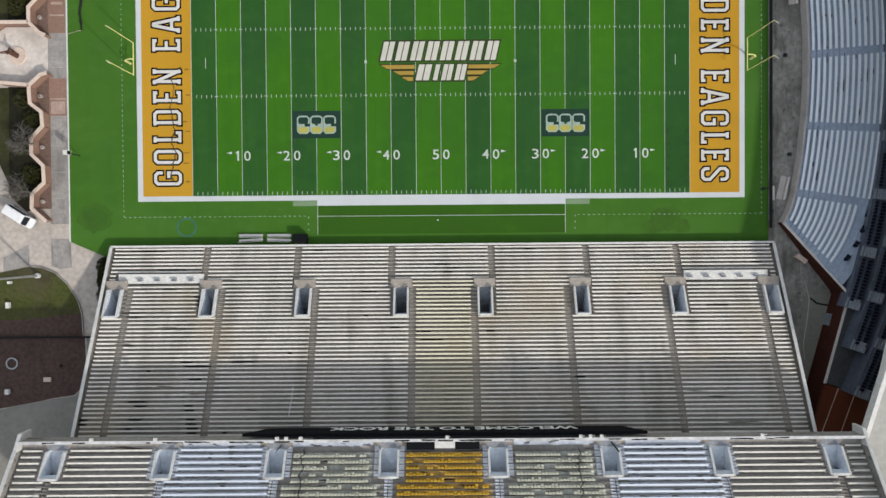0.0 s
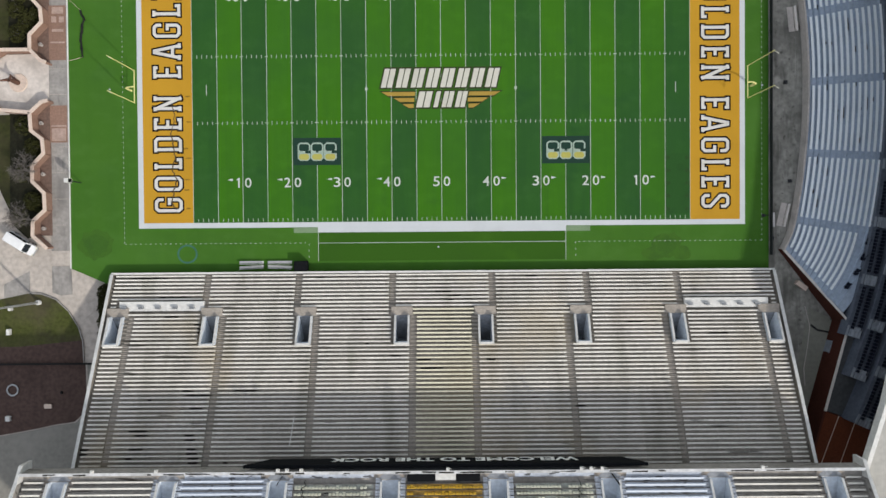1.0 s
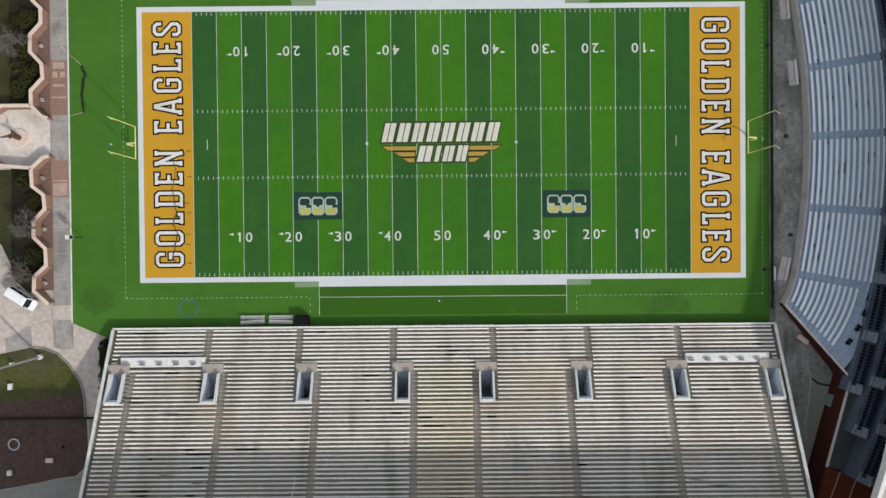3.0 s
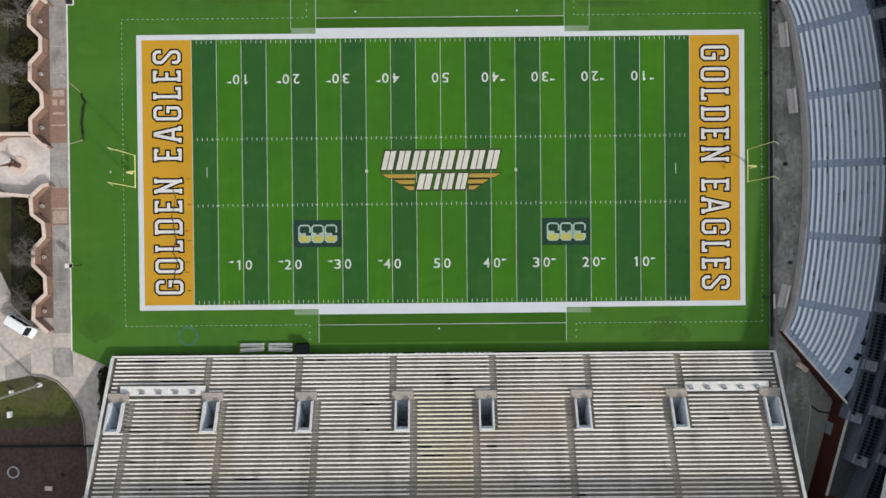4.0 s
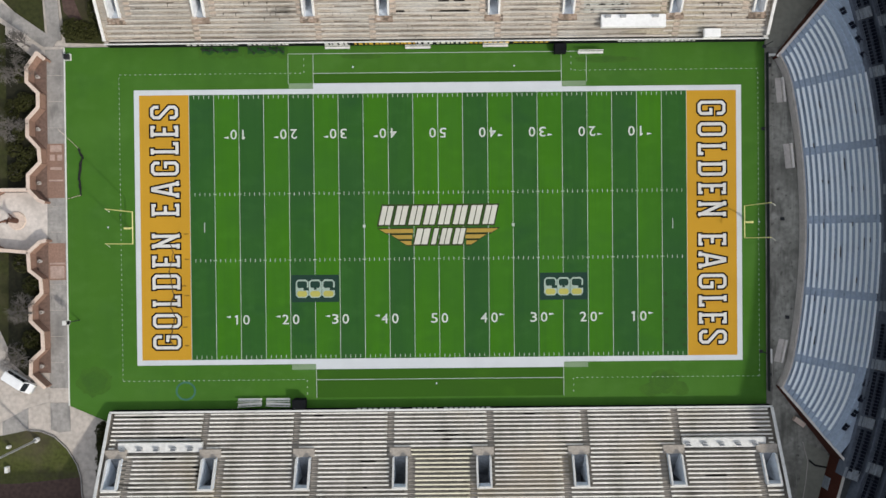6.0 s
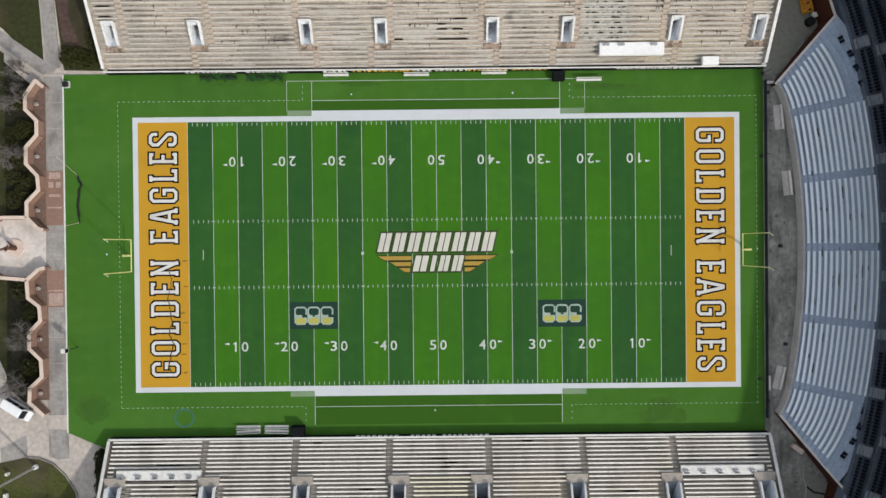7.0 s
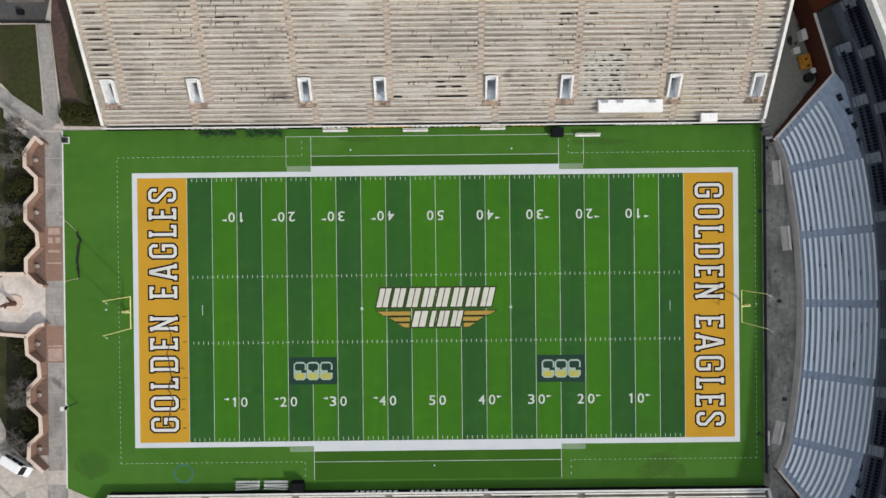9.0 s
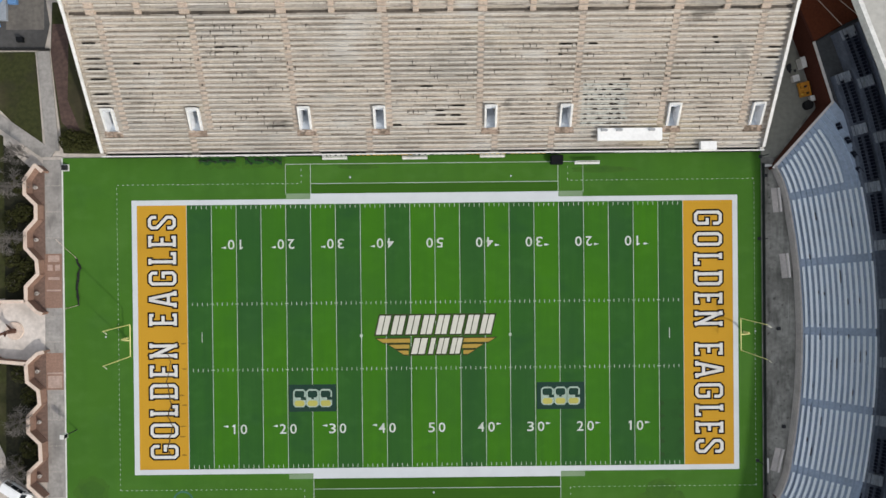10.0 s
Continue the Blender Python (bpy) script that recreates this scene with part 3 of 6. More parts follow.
for a, b in zip(scuff_line, scuff_line[1:]):
    n = 6
    bend = [(a[0] + (b[0] - a[0]) * j / n + r6.uniform(-0.14, 0.14), a[1] + (b[1] - a[1]) * j / n) for j in range(n + 1)]
    bm = bmesh.new()
    wall_line(bm, bend, r6.uniform(0.12, 0.24), 0.021, 0.024)
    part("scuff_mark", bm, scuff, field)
for x, y in ((-46.6, -1.1), (-46.4, -5.8), (-47.0, -10.7), (-46.5, -12.5), (-46.8, -16.4), (-46.9, -18.3), (-46.6, -21.7)):
    bm = bmesh.new()
    prism(bm, [(x + 0.55 * math.cos(q) * r6.uniform(0.6, 1.2), y + 0.16 * math.sin(q) * r6.uniform(0.6, 1.2)) for q in [j * math.tau / 12 for j in range(12)]], 0.006, 0.0085)
    part("scuff_mark", bm, scuff_soft, field)
for x, y in ((58.98, 0.12), (-60.84, 0.26), (-15.5, 29.25), (14.14, 29.2), (-0.67, -29.1)):
    bm = bmesh.new()
    tube(bm, (x, y, 0.0), (x, y, 0.06), 0.16, sides=10)
    part("white_cap", bm, white_paint, field)
# soft shade of the bikes painted on the turf, dull rim round a darker middle
for xa, xb in ((-43.2, -36.4), (-34.8, -28.0)):
    for grow, tone, z1 in ((0.6, turf_dull, 0.003), (0.0, turf_shade, 0.005)):
        bm = bmesh.new()
        low = [(xa - grow + (xb - xa + 2 * grow) * j / 12, 31.55 - 1.2 * grow + r6.uniform(0.0, 0.7)) for j in range(13)]
        prism(bm, low + [(xb + grow, 33.1), (xa - grow, 33.1)], 0.0, z1)
        part("worn_patch", bm, tone, field)
# faintly darker turf ovals; the one at x 41.4 belongs to the painted rack shadow
for cx, cy, rx_, ry_ in ((-63.7, -28.2, 2.7, 2.4), (41.4, -29.0, 2.3, 1.9), (-14.0, 31.2, 3.2, 0.5), (31.0, 30.2, 5.0, 0.6)):
    for grow, tone, z1 in ((1.25, turf_dull, 0.0022), (0.85, turf_faint, 0.0034)):
        bm = bmesh.new()
        prism(bm, [(cx + rx_ * grow * math.cos(a) * r6.uniform(0.8, 1.1), cy + ry_ * grow * math.sin(a) * r6.uniform(0.8, 1.1)) for a in [q * math.tau / 22 for q in range(22)]], 0.0, z1)
        part("worn_patch", bm, tone, field)
# two dark panels with pale-over-yellow blocks
for cx in (-22.86, 22.9):
    bm = bmesh.new()
    box(bm, cx - 4.4, cx + 4.4, -13.9, -8.9, 0.012, 0.016)
    part("sponsor_panel", bm, navy_box, field)
    for k in range(3):
        x = cx + (k - 1) * 2.42
        def eight(hw, y0, y1, c):
            return [(x - hw + c, y0), (x + hw - c, y0), (x + hw, y0 + c), (x + hw, y1 - c), (x + hw - c, y1), (x - hw + c, y1), (x - hw, y1 - c), (x - hw, y0 + c)]
        bm = bmesh.new()
        prism(bm, eight(1.17, -13.1, -9.75, 0.45), 0.016, 0.022)
        part("sponsor_block", bm, sponsor_pale, field)
        bm = bmesh.new()
        prism(bm, eight(0.9, -11.3, -10.05, 0.25), 0.022, 0.026)
        box(bm, x + 0.25, x + 1.18, -11.75, -11.2, 0.022, 0.026) if k != 1 else box(bm, x - 0.25, x + 0.25, -11.6, -11.31, 0.022, 0.026)
        part("sponsor_panel", bm, navy_box, field)
        bm = bmesh.new()
        prism(bm, eight(0.92, -12.9, -11.85, 0.3), 0.022, 0.026)
        part("sponsor_block", bm, yellow, field)

# ---- goal posts ----
def goal_post(sx):
    g = thing("goal_post", "yellow gooseneck football goal post on the end line", "goal post", "goal posts")
    x = sx * END
    bm = bmesh.new()
    pts = [(x + sx * 2.0, 0, 0.0), (x + sx * 2.0, 0, 1.6), (x + sx * 1.6, 0, 2.5), (x + sx * 0.8, 0, 2.95), (x, 0, 3.0)]
    for a, b in zip(pts, pts[1:]):
        tube(bm, a, b, 0.12, sides=10)
    part("gooseneck", bm, post_yellow, g)
    bm = bmesh.new()
    tube(bm, (x, -2.95, 3.05), (x, 2.95, 3.05), 0.09)
    part("crossbar", bm, post_yellow, g)
    for sy in (-1, 1):
        bm = bmesh.new()
        tube(bm, (x, sy * 2.87, 3.05), (x, sy * 2.87, 12.2), 0.07)
        up = part("upright", bm, post_yellow, g)
        bm = bmesh.new()
        prism(bm, [(x, sy * 2.87), (x + 0.1, sy * 2.87 - 0.05), (x + 0.75, sy * 2.87 - 0.45), (x + 0.7, sy * 2.87 - 0.52)], 12.1, 12.2)
        part("wind_ribbon", bm, ivory_seat, up, "pale wind ribbon")
    bm = bmesh.new()
    tube(bm, (x + sx * 2.0, 0, 0), (x + sx * 2.0, 0, 1.9), 0.2, sides=12)
    part("base_pad", bm, post_yellow, g)
goal_post(-1)
goal_post(1)


# ---- stands ----
def unit_bench(material, wide=0.28, top=0.44):
    bm = bmesh.new()
    box(bm, -0.5, 0.5, -wide / 2, wide / 2, top - 0.06, top)
    for x in (-0.46, -0.15, 0.15, 0.46):
        box(bm, x - 0.004, x + 0.004, -0.05, 0.05, 0.0, top - 0.06)
    return finish(bm, "bench", material)


def free_spans(lo, hi, blocked):
    out, x = [], lo
    for a, b in sorted(blocked):
        if a > x:
            out.append((x, min(a, hi)))
        x = max(x, b)
    if x < hi:
        out.append((x, hi))
    return [(a, b) for a, b in out if b - a > 0.6]


def stand(root, sgn, y0, z0, pitch, rise, rows, xl, xr, voms, vom_v, front_stairs, back_stairs, split, tread_mat, stair_mat, bench_mats, extra=(), side_h=0.8, vom_half=1.3, vom_mat=vom_paint, limit=420, bench_at=0.6, drop=2.0, tunnel=5.0, ramp_mat=None, land=1.5, land_mat=None):
    """Stepped stand that rises away from the field. extra: blocks (x0, x1, row0, row1) with no bench. bench_mats: x -> mesh of a bench."""
    def zr(v):
        return z0 + rise * max(0, min(rows - 1, int(v / pitch + 1e-6)))
    joined = bmesh.new()
    made = 0
    v_land = vom_v[0] - land
    for i in range(rows):
        v0, v1, z = i * pitch, (i + 1) * pitch, z0 + i * rise
        vm = (v0 + v1) / 2
        in_vom = vom_v[0] < vm < vom_v[1]
        in_land = v_land < vm <= vom_v[0]
        spans = free_spans(xl, xr, [(x - vom_half, x + vom_half) for x in voms]) if in_vom else [(xl, xr)]
        bm = bmesh.new()
        for a, b in spans:
            ya, yb = sorted((sgn * (y0 + v0), sgn * (y0 + v1)))
            box(bm, a, b, ya, yb, z - 0.6, z)
        part("tread", bm, tread_mat, root)
        stairs = front_stairs if vm < split else back_stairs
        blocked = [(x - 0.62, x + 0.62) for x in stairs]
        if in_vom or in_land:
            blocked += [(x - vom_half - 0.65, x + vom_half + 0.65) for x in voms]
        if in_vom and split > vom_v[1]:
            blocked += [(x - 0.62, x + 0.62) for x in back_stairs]
        blocked += [(a, b) for a, b, r0, r1 in extra if r0 <= i < r1]
        y = sgn * (y0 + v0 + pitch * bench_at)
        for a, b in free_spans(xl + 0.5, xr - 0.5, blocked):
            mesh = bench_mats((a + b) / 2)
            if mesh is None:
                continue
            if made < limit:
                piece("bench", mesh, root, Matrix.Translation(((a + b) / 2, y, z)) @ Matrix.Diagonal((b - a, 1, 1, 1)))
                made += 1
            else:
                box(joined, a, b, y - 0.15, y + 0.15, z + 0.38, z + 0.44)
                for x in (a + 0.4, (a + b) / 2, b - 0.4):
                    box(joined, x - 0.04, x + 0.04, y - 0.05, y + 0.05, z, z + 0.38)
    if made >= limit:
        me = finish(joined, "benches", bench_mats(0.0).materials[0])
        ob = new("benches", me)
        ob.parent = root
        tagged(ob, kind="stuff")
    else:
        joined.free()
    # half steps in the aisles
    bm = bmesh.new()
    box(bm, -0.52, 0.52, -pitch * 0.25, pitch * 0.25, 0, rise * 0.5)
    step_mesh = finish(bm, "aisle_step", stair_mat)
    for group_, lo, hi in ((front_stairs, 0, split), (back_stairs, split, rows * pitch)):
        for x in group_:
            for i in range(rows - 1):
                v = (i + 0.5) * pitch
                if lo <= v < hi:
                    piece("aisle_step", step_mesh, root, Matrix.Translation((x, sgn * (y0 + v + pitch * 0.25), z0 + i * rise)))
    # openings to the concourse below
    for x in voms:
        za, zb = zr(vom_v[0]), zr(vom_v[1] - 0.01)
        floor_z = za - 0.15
        bm = bmesh.new()
        ya, yb = sgn * (y0 + vom_v[0]), sgn * (y0 + vom_v[1])
        yt = yb + sgn * tunnel
        top_a, top_b, low = za + 0.75, zb + 0.85, za - drop
        for sx in (-1, 1):
            a, b = sorted((x + sx * vom_half, x + sx * (vom_half - 0.22)))
            slab_x(bm, [(ya, low - 0.3), (yb, low - 0.3), (yb, top_b), (ya, top_a)], a, b)
        c, d = sorted((yb, yb - sgn * 0.25))
        box(bm, x - vom_half + 0.22, x + vom_half - 0.22, c, d, zb - 0.9, top_b)
        vom = part("vomitory", bm, vom_mat, root, "pale painted entry opening")
        bm = bmesh.new()
        for sx in (-1, 1):
            a, b = sorted((x + sx * vom_half, x + sx * (vom_half - 0.22)))
            c, d = sorted((yb, yt))
            box(bm, a, b, c, d, low - 0.3, zb - 0.62)
        c, d = sorted((yt, yt + sgn * 0.2))
        box(bm, x - vom_half, x + vom_half, c, d, low - 0.3, zb - 0.62)
        part("tunnel_wall", bm, tunnel_floor, vom)
        bm = bmesh.new()
        slab_x(bm, [(ya, low - 0.28), (ya, floor_z), (yb, low), (yt, low), (yt, low - 0.28)], x - vom_half + 0.22, x + vom_half - 0.22)
        part("ramp", bm, ramp_mat or tunnel_floor, vom)
        bm = bmesh.new()
        for sx in (-1, 1):
            a, b = sorted((x + sx * (vom_half + 0.06), x + sx * (vom_half - 0.28)))
            slab_x(bm, [(ya, top_a), (yb, top_b), (yb, top_b + 0.08), (ya, top_a + 0.08)], a, b)
        c, d = sorted((yb + sgn * 0.06, yb - sgn * 0.3))
        box(bm, x - vom_half + 0.28, x + vom_half - 0.28, c, d, top_b, top_b + 0.09)
        part("rim", bm, trim_white, vom)
        bm = bmesh.new()
        c, d = sorted((ya, sgn * (y0 + v_land)))
        box(bm, x - vom_half - 0.6, x + vom_half + 0.6, c, d, za - 0.75, za + 0.02)
        part("landing", bm, land_mat or stair_mat, root)
    # side walls with copings, front and back walls
    top = rows * pitch
    for x, sx in ((xl, -1), (xr, 1)):
        a, b = sorted((x, x + sx * 0.3))
        bm = bmesh.new()
        slab_x(bm, [(sgn * y0, z0 - 3), (sgn * (y0 + top), z0 - 3), (sgn * (y0 + top), z0 + rows * rise + side_h - 0.1), (sgn * y0, z0 + side_h - 0.1)], a, b)
        wl = part("side_wall", bm, tread_mat, root)
        bm = bmesh.new()
        h = side_h
        slab_x(bm, [(sgn * y0, z0 + h - 0.1), (sgn * (y0 + top), z0 + rows * rise + h - 0.1), (sgn * (y0 + top), z0 + rows * rise + h), (sgn * y0, z0 + h)], a - 0.12, b + 0.12)
        part("coping", bm, trim_white, wl)


def straight(material, wide=0.28, top=0.44):
    mesh = unit_bench(material, wide, top)
    return lambda x: mesh


south = thing("south_stand", "weathered grey concrete grandstand with aluminium bench rows", "grandstand", "grandstands")
plain_b, yellow_b = unit_bench(alu, 0.27), unit_bench(alu_yellowed, 0.27)
def south_bench(x):
    return yellow_b if 0.1 < x < 0.6 else plain_b
S_VOM = (-57.9, -41.1, -24.4, -7.2, 7.6, 24.6, 41.5, 58.1)
S_BACK = (-55.3, -38.9, -22.3, -5.2, 5.7, 22.1, 39.4, 56.3)
S_FRONT = (-42.5, -26.0, -9.0, 9.0, 26.1, 42.5)
stand(south, -1, 33.7, 1.0, 0.67, 0.281, 46, -59.9, 60.1, S_VOM, (7.45, 12.2), S_FRONT, S_BACK, 7.4, conc_s, conc_stair, south_bench,
      extra=((-58.4, -42.5, 7, 10), (42.5, 58.8, 7, 10)), drop=3.6)
bm = bmesh.new()
box(bm, -60.2, 60.4, -33.7, -33.45, 0.0, 1.5)
fw = part("front_wall", bm, black_panel, south)
bm = bmesh.new()
box(bm, -60.25, 60.45, -33.75, -33.40, 1.5, 1.6)
part("coping", bm, trim_white, fw)
bm = bmesh.new()
tube(bm, (-24.9, -33.7 - 35 * 0.67, 1.5 + 35 * 0.281), (-25.3, -33.7 - 41.5 * 0.67, 1.5 + 41.5 * 0.281), 0.06, sides=6)
part("cable_duct", bm, trim_white, south, "thin white cable duct across the rows")
for xa, xb in ((-57.7, -42.6), (43.2, 58.1)):
    bm = bmesh.new()
    box(bm, xa, xb, -40.2, -38.5, 3.2, 3.75)
    pl = part("seating_platform", bm, trim_white, south, "white raised wheelchair platform")
    for k in range(5):
        x = xa + (k + 0.5) * (xb - xa) / 5 - 1
        bm = bmesh.new()
        box(bm, x, x + 0.9, -39.7, -39.3, 3.75, 4.15)
        box(bm, x, x + 0.9, -39.75, -39.70, 4.15, 4.5)
        part("platform_seat", bm, galv, pl)
bm = bmesh.new()
box(bm, -59.9, 60.1, -66.5, -64.55, 0, 17.5)
part("back_wall", bm, conc_s, south)

north = thing("north_stand", "tan concrete grandstand with worn cream bench rows", "grandstand", "grandstands")
N_VOM = (-57.4, -42.3, -22.8, -9.5, 10.2, 23.5, 42.6, 57.4)
N_BACK = (-55.0, -39.9, -24.4, -7.8, 8.2, 25.0, 40.5, 55.0)
N_FRONT = (-43.4, -21.4, -11.6, 11.0, 21.2, 43.2)
N_Y, N_Z, N_P, N_R, N_ROWS = 33.8, 1.2, 0.76, 0.403, 28
stand(north, 1, N_Y, N_Z, N_P, N_R, N_ROWS, -59.9, 59.6, N_VOM, (3.75, 7.25), N_FRONT, N_BACK, 3.8, conc_n, conc_stair_n, straight(alu_n, 0.24, 0.22),
      extra=((29.3, 41.0, 1, 4), (48.0, 51.2, 0, 2)), vom_half=1.05, vom_mat=vom_white, drop=1.9, bench_at=0.27, ramp_mat=vom_paint, land=1.0, land_mat=landing_brown)

def stain(root, sgn, y0, z0, pitch, rise, x0, x1, row, seed, off=0.24):
    """An irregular black growth lying on a tread."""
    r2 = random.Random(seed)
    cy, cx, hw = sgn * (y0 + (row + off) * pitch), (x0 + x1) / 2, (x1 - x0) / 2
    pts = []
    for k in range(22):
        a = k * math.tau / 22
        f = 0.75 + 0.35 * r2.random()
        across = pitch * max(0.02 - off, 0.36 * min(1.0, f) * math.sin(a))
        pts.append((cx + hw * f * math.cos(a), cy + sgn * across))
    bm = bmesh.new()
    prism(bm, pts, z0 + row * rise - 0.02, z0 + row * rise + 0.004)
    part("dark_stain", bm, mould, root)
S_STAINS = [(-44.2, -39.2, 30), (-44.6, -42.4, 29), (-36.1, -31.1, 29), (-42.9, -40.4, 33), (-26.6, -25.7, 27), (-52.7, -49.1, 38), (-51.4, -49.0, 39), (-52.1, -49.2, 42),
            (-52.2, -51.0, 44), (-43.1, -41.3, 39), (-42.9, -41.0, 40), (-42.5, -40.6, 42), (-42.5, -40.3, 43), (-42.2, -40.0, 44), (-42.0, -40.1, 45), (-44.1, -42.4, 13),
            (-43.5, -42.5, 14), (-43.4, -42.4, 15), (-60.4, -58.3, 42), (-60.5, -58.5, 43), (-57.4, -49.9, 1), (-53.1, -42.3, 7), (-51.4, -45.3, 6), (-23.3, -21.4, 1),
            (-1.4, 1.6, 5), (0.6, 3.4, 6), (0.2, 2.2, 7), (-4.6, -1.9, 22), (-4.4, 0.5, 24), (-13.7, -12.9, 18), (32.4, 35.8, 13), (46.2, 50.8, 16),
            (-49.8, -46.8, 11), (15.1, 17.3, 1), (-9.3, -7.2, 21), (-14.5, -11.3, 12), (-36.1, -35.2, 45), (-50.1, -49.4, 31), (55.7, 57.9, 5), (22.1, 24.2, 33),
            (7.3, 9.3, 22)]
for k, (xa, xb, row) in enumerate(S_STAINS):
    stain(south, -1, 33.7, 1.0, 0.67, 0.281, xa, xb, row, k)
N_STAINS = [(3.0, 5.8, 8), (0.0, 6.4, 4), (0.2, 2.4, 6), (0.3, 2.0, 7), (3.6, 5.0, 6), (-7.6, -5.6, 4), (-59.2, -56.6, 9), (-59.3, -56.4, 11), (-59.2, -56.0, 14), (-59.3, -56.2, 15), (-59.2, -56.2, 17), (-59.0, -56.4, 20), (57.0, 59.2, 16), (56.8, 59.2, 18), (57.2, 59.2, 13)]
r4 = random.Random(21)
for k in range(12):
    x, row = r4.uniform(-55, 55), r4.randint(6, 25)
    w = r4.uniform(0.8, 2.4)
    N_STAINS.append((x, x + w, row))
for k, (xa, xb, row) in enumerate(N_STAINS):
    stain(north, 1, N_Y, N_Z, N_P, N_R, xa, xb, round((row * 0.82 + 0.3) / N_P), 100 + k, 0.72)


def clear_of_openings(x, row, half=2.6):
    """True where no entry opening or its landing breaks the tread."""
    return not (2 <= row <= 10 and any(abs(x - v) < half for v in N_VOM))


# short upright gaps, long dark dashes along the benches, brown row shadow and grime behind them
bm = bmesh.new()
spots = [(r4.uniform(-54, 52), r4.randint(5, 24)) for k in range(16)]
for k in range(150):
    cx, cr = spots[k % 16]
    x, row = r4.gauss(cx, 4.5), int(min(N_ROWS - 1, max(4, r4.gauss(cr, 3.5))))
    if abs(x) > 56 or not clear_of_openings(x, row, 4.0):
        continue
    y, z = N_Y + row * N_P, N_Z + row * N_R
    for rep in range(r4.choice((1, 1, 1, 2))):
        xx = x + rep * r4.uniform(0.5, 1.4)
        ya = y + r4.uniform(0.0, 0.15)
        box(bm, xx - 0.055, xx + 0.055, ya, ya + r4.uniform(0.35, 0.58), z - 0.02, z + 0.225)
tagged(part("joint_gap", bm, soot, north), kind="stuff")
bm = bmesh.new()
spots = [(r4.uniform(-54, 54), r4.randint(7, 25), r4.uniform(3, 8)) for k in range(22)]
for k in range(260):
    cx, cr, wide = spots[k % 22]
    x, row = r4.gauss(cx, wide), int(min(N_ROWS - 1, max(5, r4.gauss(cr, 3.2))))
    w = r4.choice((r4.uniform(0.4, 1.0), r4.uniform(0.6, 1.6), r4.uniform(1.5, 4.5)))
    if abs(x) > 56.5 or not clear_of_openings(x, row) or not clear_of_openings(x + w, row) or x + w > 58:
        continue
    y, z = N_Y + row * N_P, N_Z + row * N_R
    ya = y + (0.48 if k % 6 == 0 else 0.60) + r4.uniform(0.0, 0.05)
    n = max(2, int(w / 0.35))
    low = [(x + w * j / n, ya + r4.uniform(0.0, 0.10)) for j in range(n + 1)]
    prism(bm, low + [(x + w, y + 0.75), (x, y + 0.75)], z - 0.02, z + 0.005)
tagged(part("dark_dash", bm, soot, north), kind="stuff")
# strips at each tread's back paint the shadow between rows; aisle lines are dirt
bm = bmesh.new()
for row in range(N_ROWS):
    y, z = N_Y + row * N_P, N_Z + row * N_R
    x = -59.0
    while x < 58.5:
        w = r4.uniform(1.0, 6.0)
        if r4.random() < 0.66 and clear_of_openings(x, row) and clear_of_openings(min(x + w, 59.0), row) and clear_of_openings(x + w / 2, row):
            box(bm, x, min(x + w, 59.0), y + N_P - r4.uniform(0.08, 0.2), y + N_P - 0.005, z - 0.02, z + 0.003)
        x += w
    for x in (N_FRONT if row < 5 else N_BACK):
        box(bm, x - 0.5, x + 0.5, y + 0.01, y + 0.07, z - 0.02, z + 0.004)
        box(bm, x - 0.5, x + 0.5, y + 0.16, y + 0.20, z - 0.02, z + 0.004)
tagged(part("tread_grime", bm, row_shade_grime, north), kind="stuff")
for row in range(5, 14):
    bm = bmesh.new()
    ya = N_Y + row * N_P
    box(bm, 26.2, 34.6 - 0.5 * (row % 3), ya + 0.02, ya + N_P - 0.02, N_Z + row * N_R, N_Z + row * N_R + 0.006)
    flake = part("flaking_paint", bm, flaking, north)
    for k in range(11):
        cx, w = r4.choice((r4.uniform(26.6, 34.2), r4.gauss(31.5, 1.4))), r4.uniform(0.15, 0.6)
        bm = bmesh.new()
        cy = ya + r4.uniform(0.25, 0.55)
        prism(bm, [(cx + w * math.cos(q) * r4.uniform(0.6, 1.1), cy + 0.20 * math.sin(q) * r4.uniform(0.6, 1.1)) for q in [j * math.tau / 11 for j in range(11)]], N_Z + row * N_R - 0.01, N_Z + row * N_R + 0.011)
        part("dark_flake", bm, mould, flake)

# ---- upper deck over the south stand ----
deck = thing("upper_deck", "steep upper deck with benches and gold and ivory chairs", "grandstand", "grandstands")
U_VOM = (-59.4, -42.5, -25.5, -8.2, 8.4, 25.6, 42.3, 59.7)
D_Y, D_Z, D_P, D_R, D_ROWS = 64.55, 19.2, 0.78, 0.515, 30
grey_b, blue_b = unit_bench(alu, 0.26), unit_bench(blue_bench, 0.30)
def deck_bench(x):
    return None if -24.3 < x < 24.5 else blue_b if abs(x) < 41.5 else grey_b
stand(deck, -1, D_Y, D_Z, D_P, D_R, D_ROWS, -65.1, 64.7, U_VOM, (0.3, 3.9), (), U_VOM, 3.85, conc_deck, conc_stair, deck_bench, side_h=1.5, bench_at=0.33, drop=0.6, vom_half=1.5, tunnel=3.0, ramp_mat=vom_paint)
bm = bmesh.new()
box(bm, -65.1, 64.7, -D_Y, -63.6, 18.2, 19.19)
part("front_gangway", bm, conc_deck, deck)
for xa, xb in ((-40.0, -28.2), (-23.2, -10.8), (11.0, 23.2), (28.2, 39.8)):
    bm = bmesh.new()
    box(bm, xa, xb, -D_Y + 0.02, -63.62, 19.19, 19.21)
    part("painted_gangway", bm, pale_blue, deck)
bm = bmesh.new()
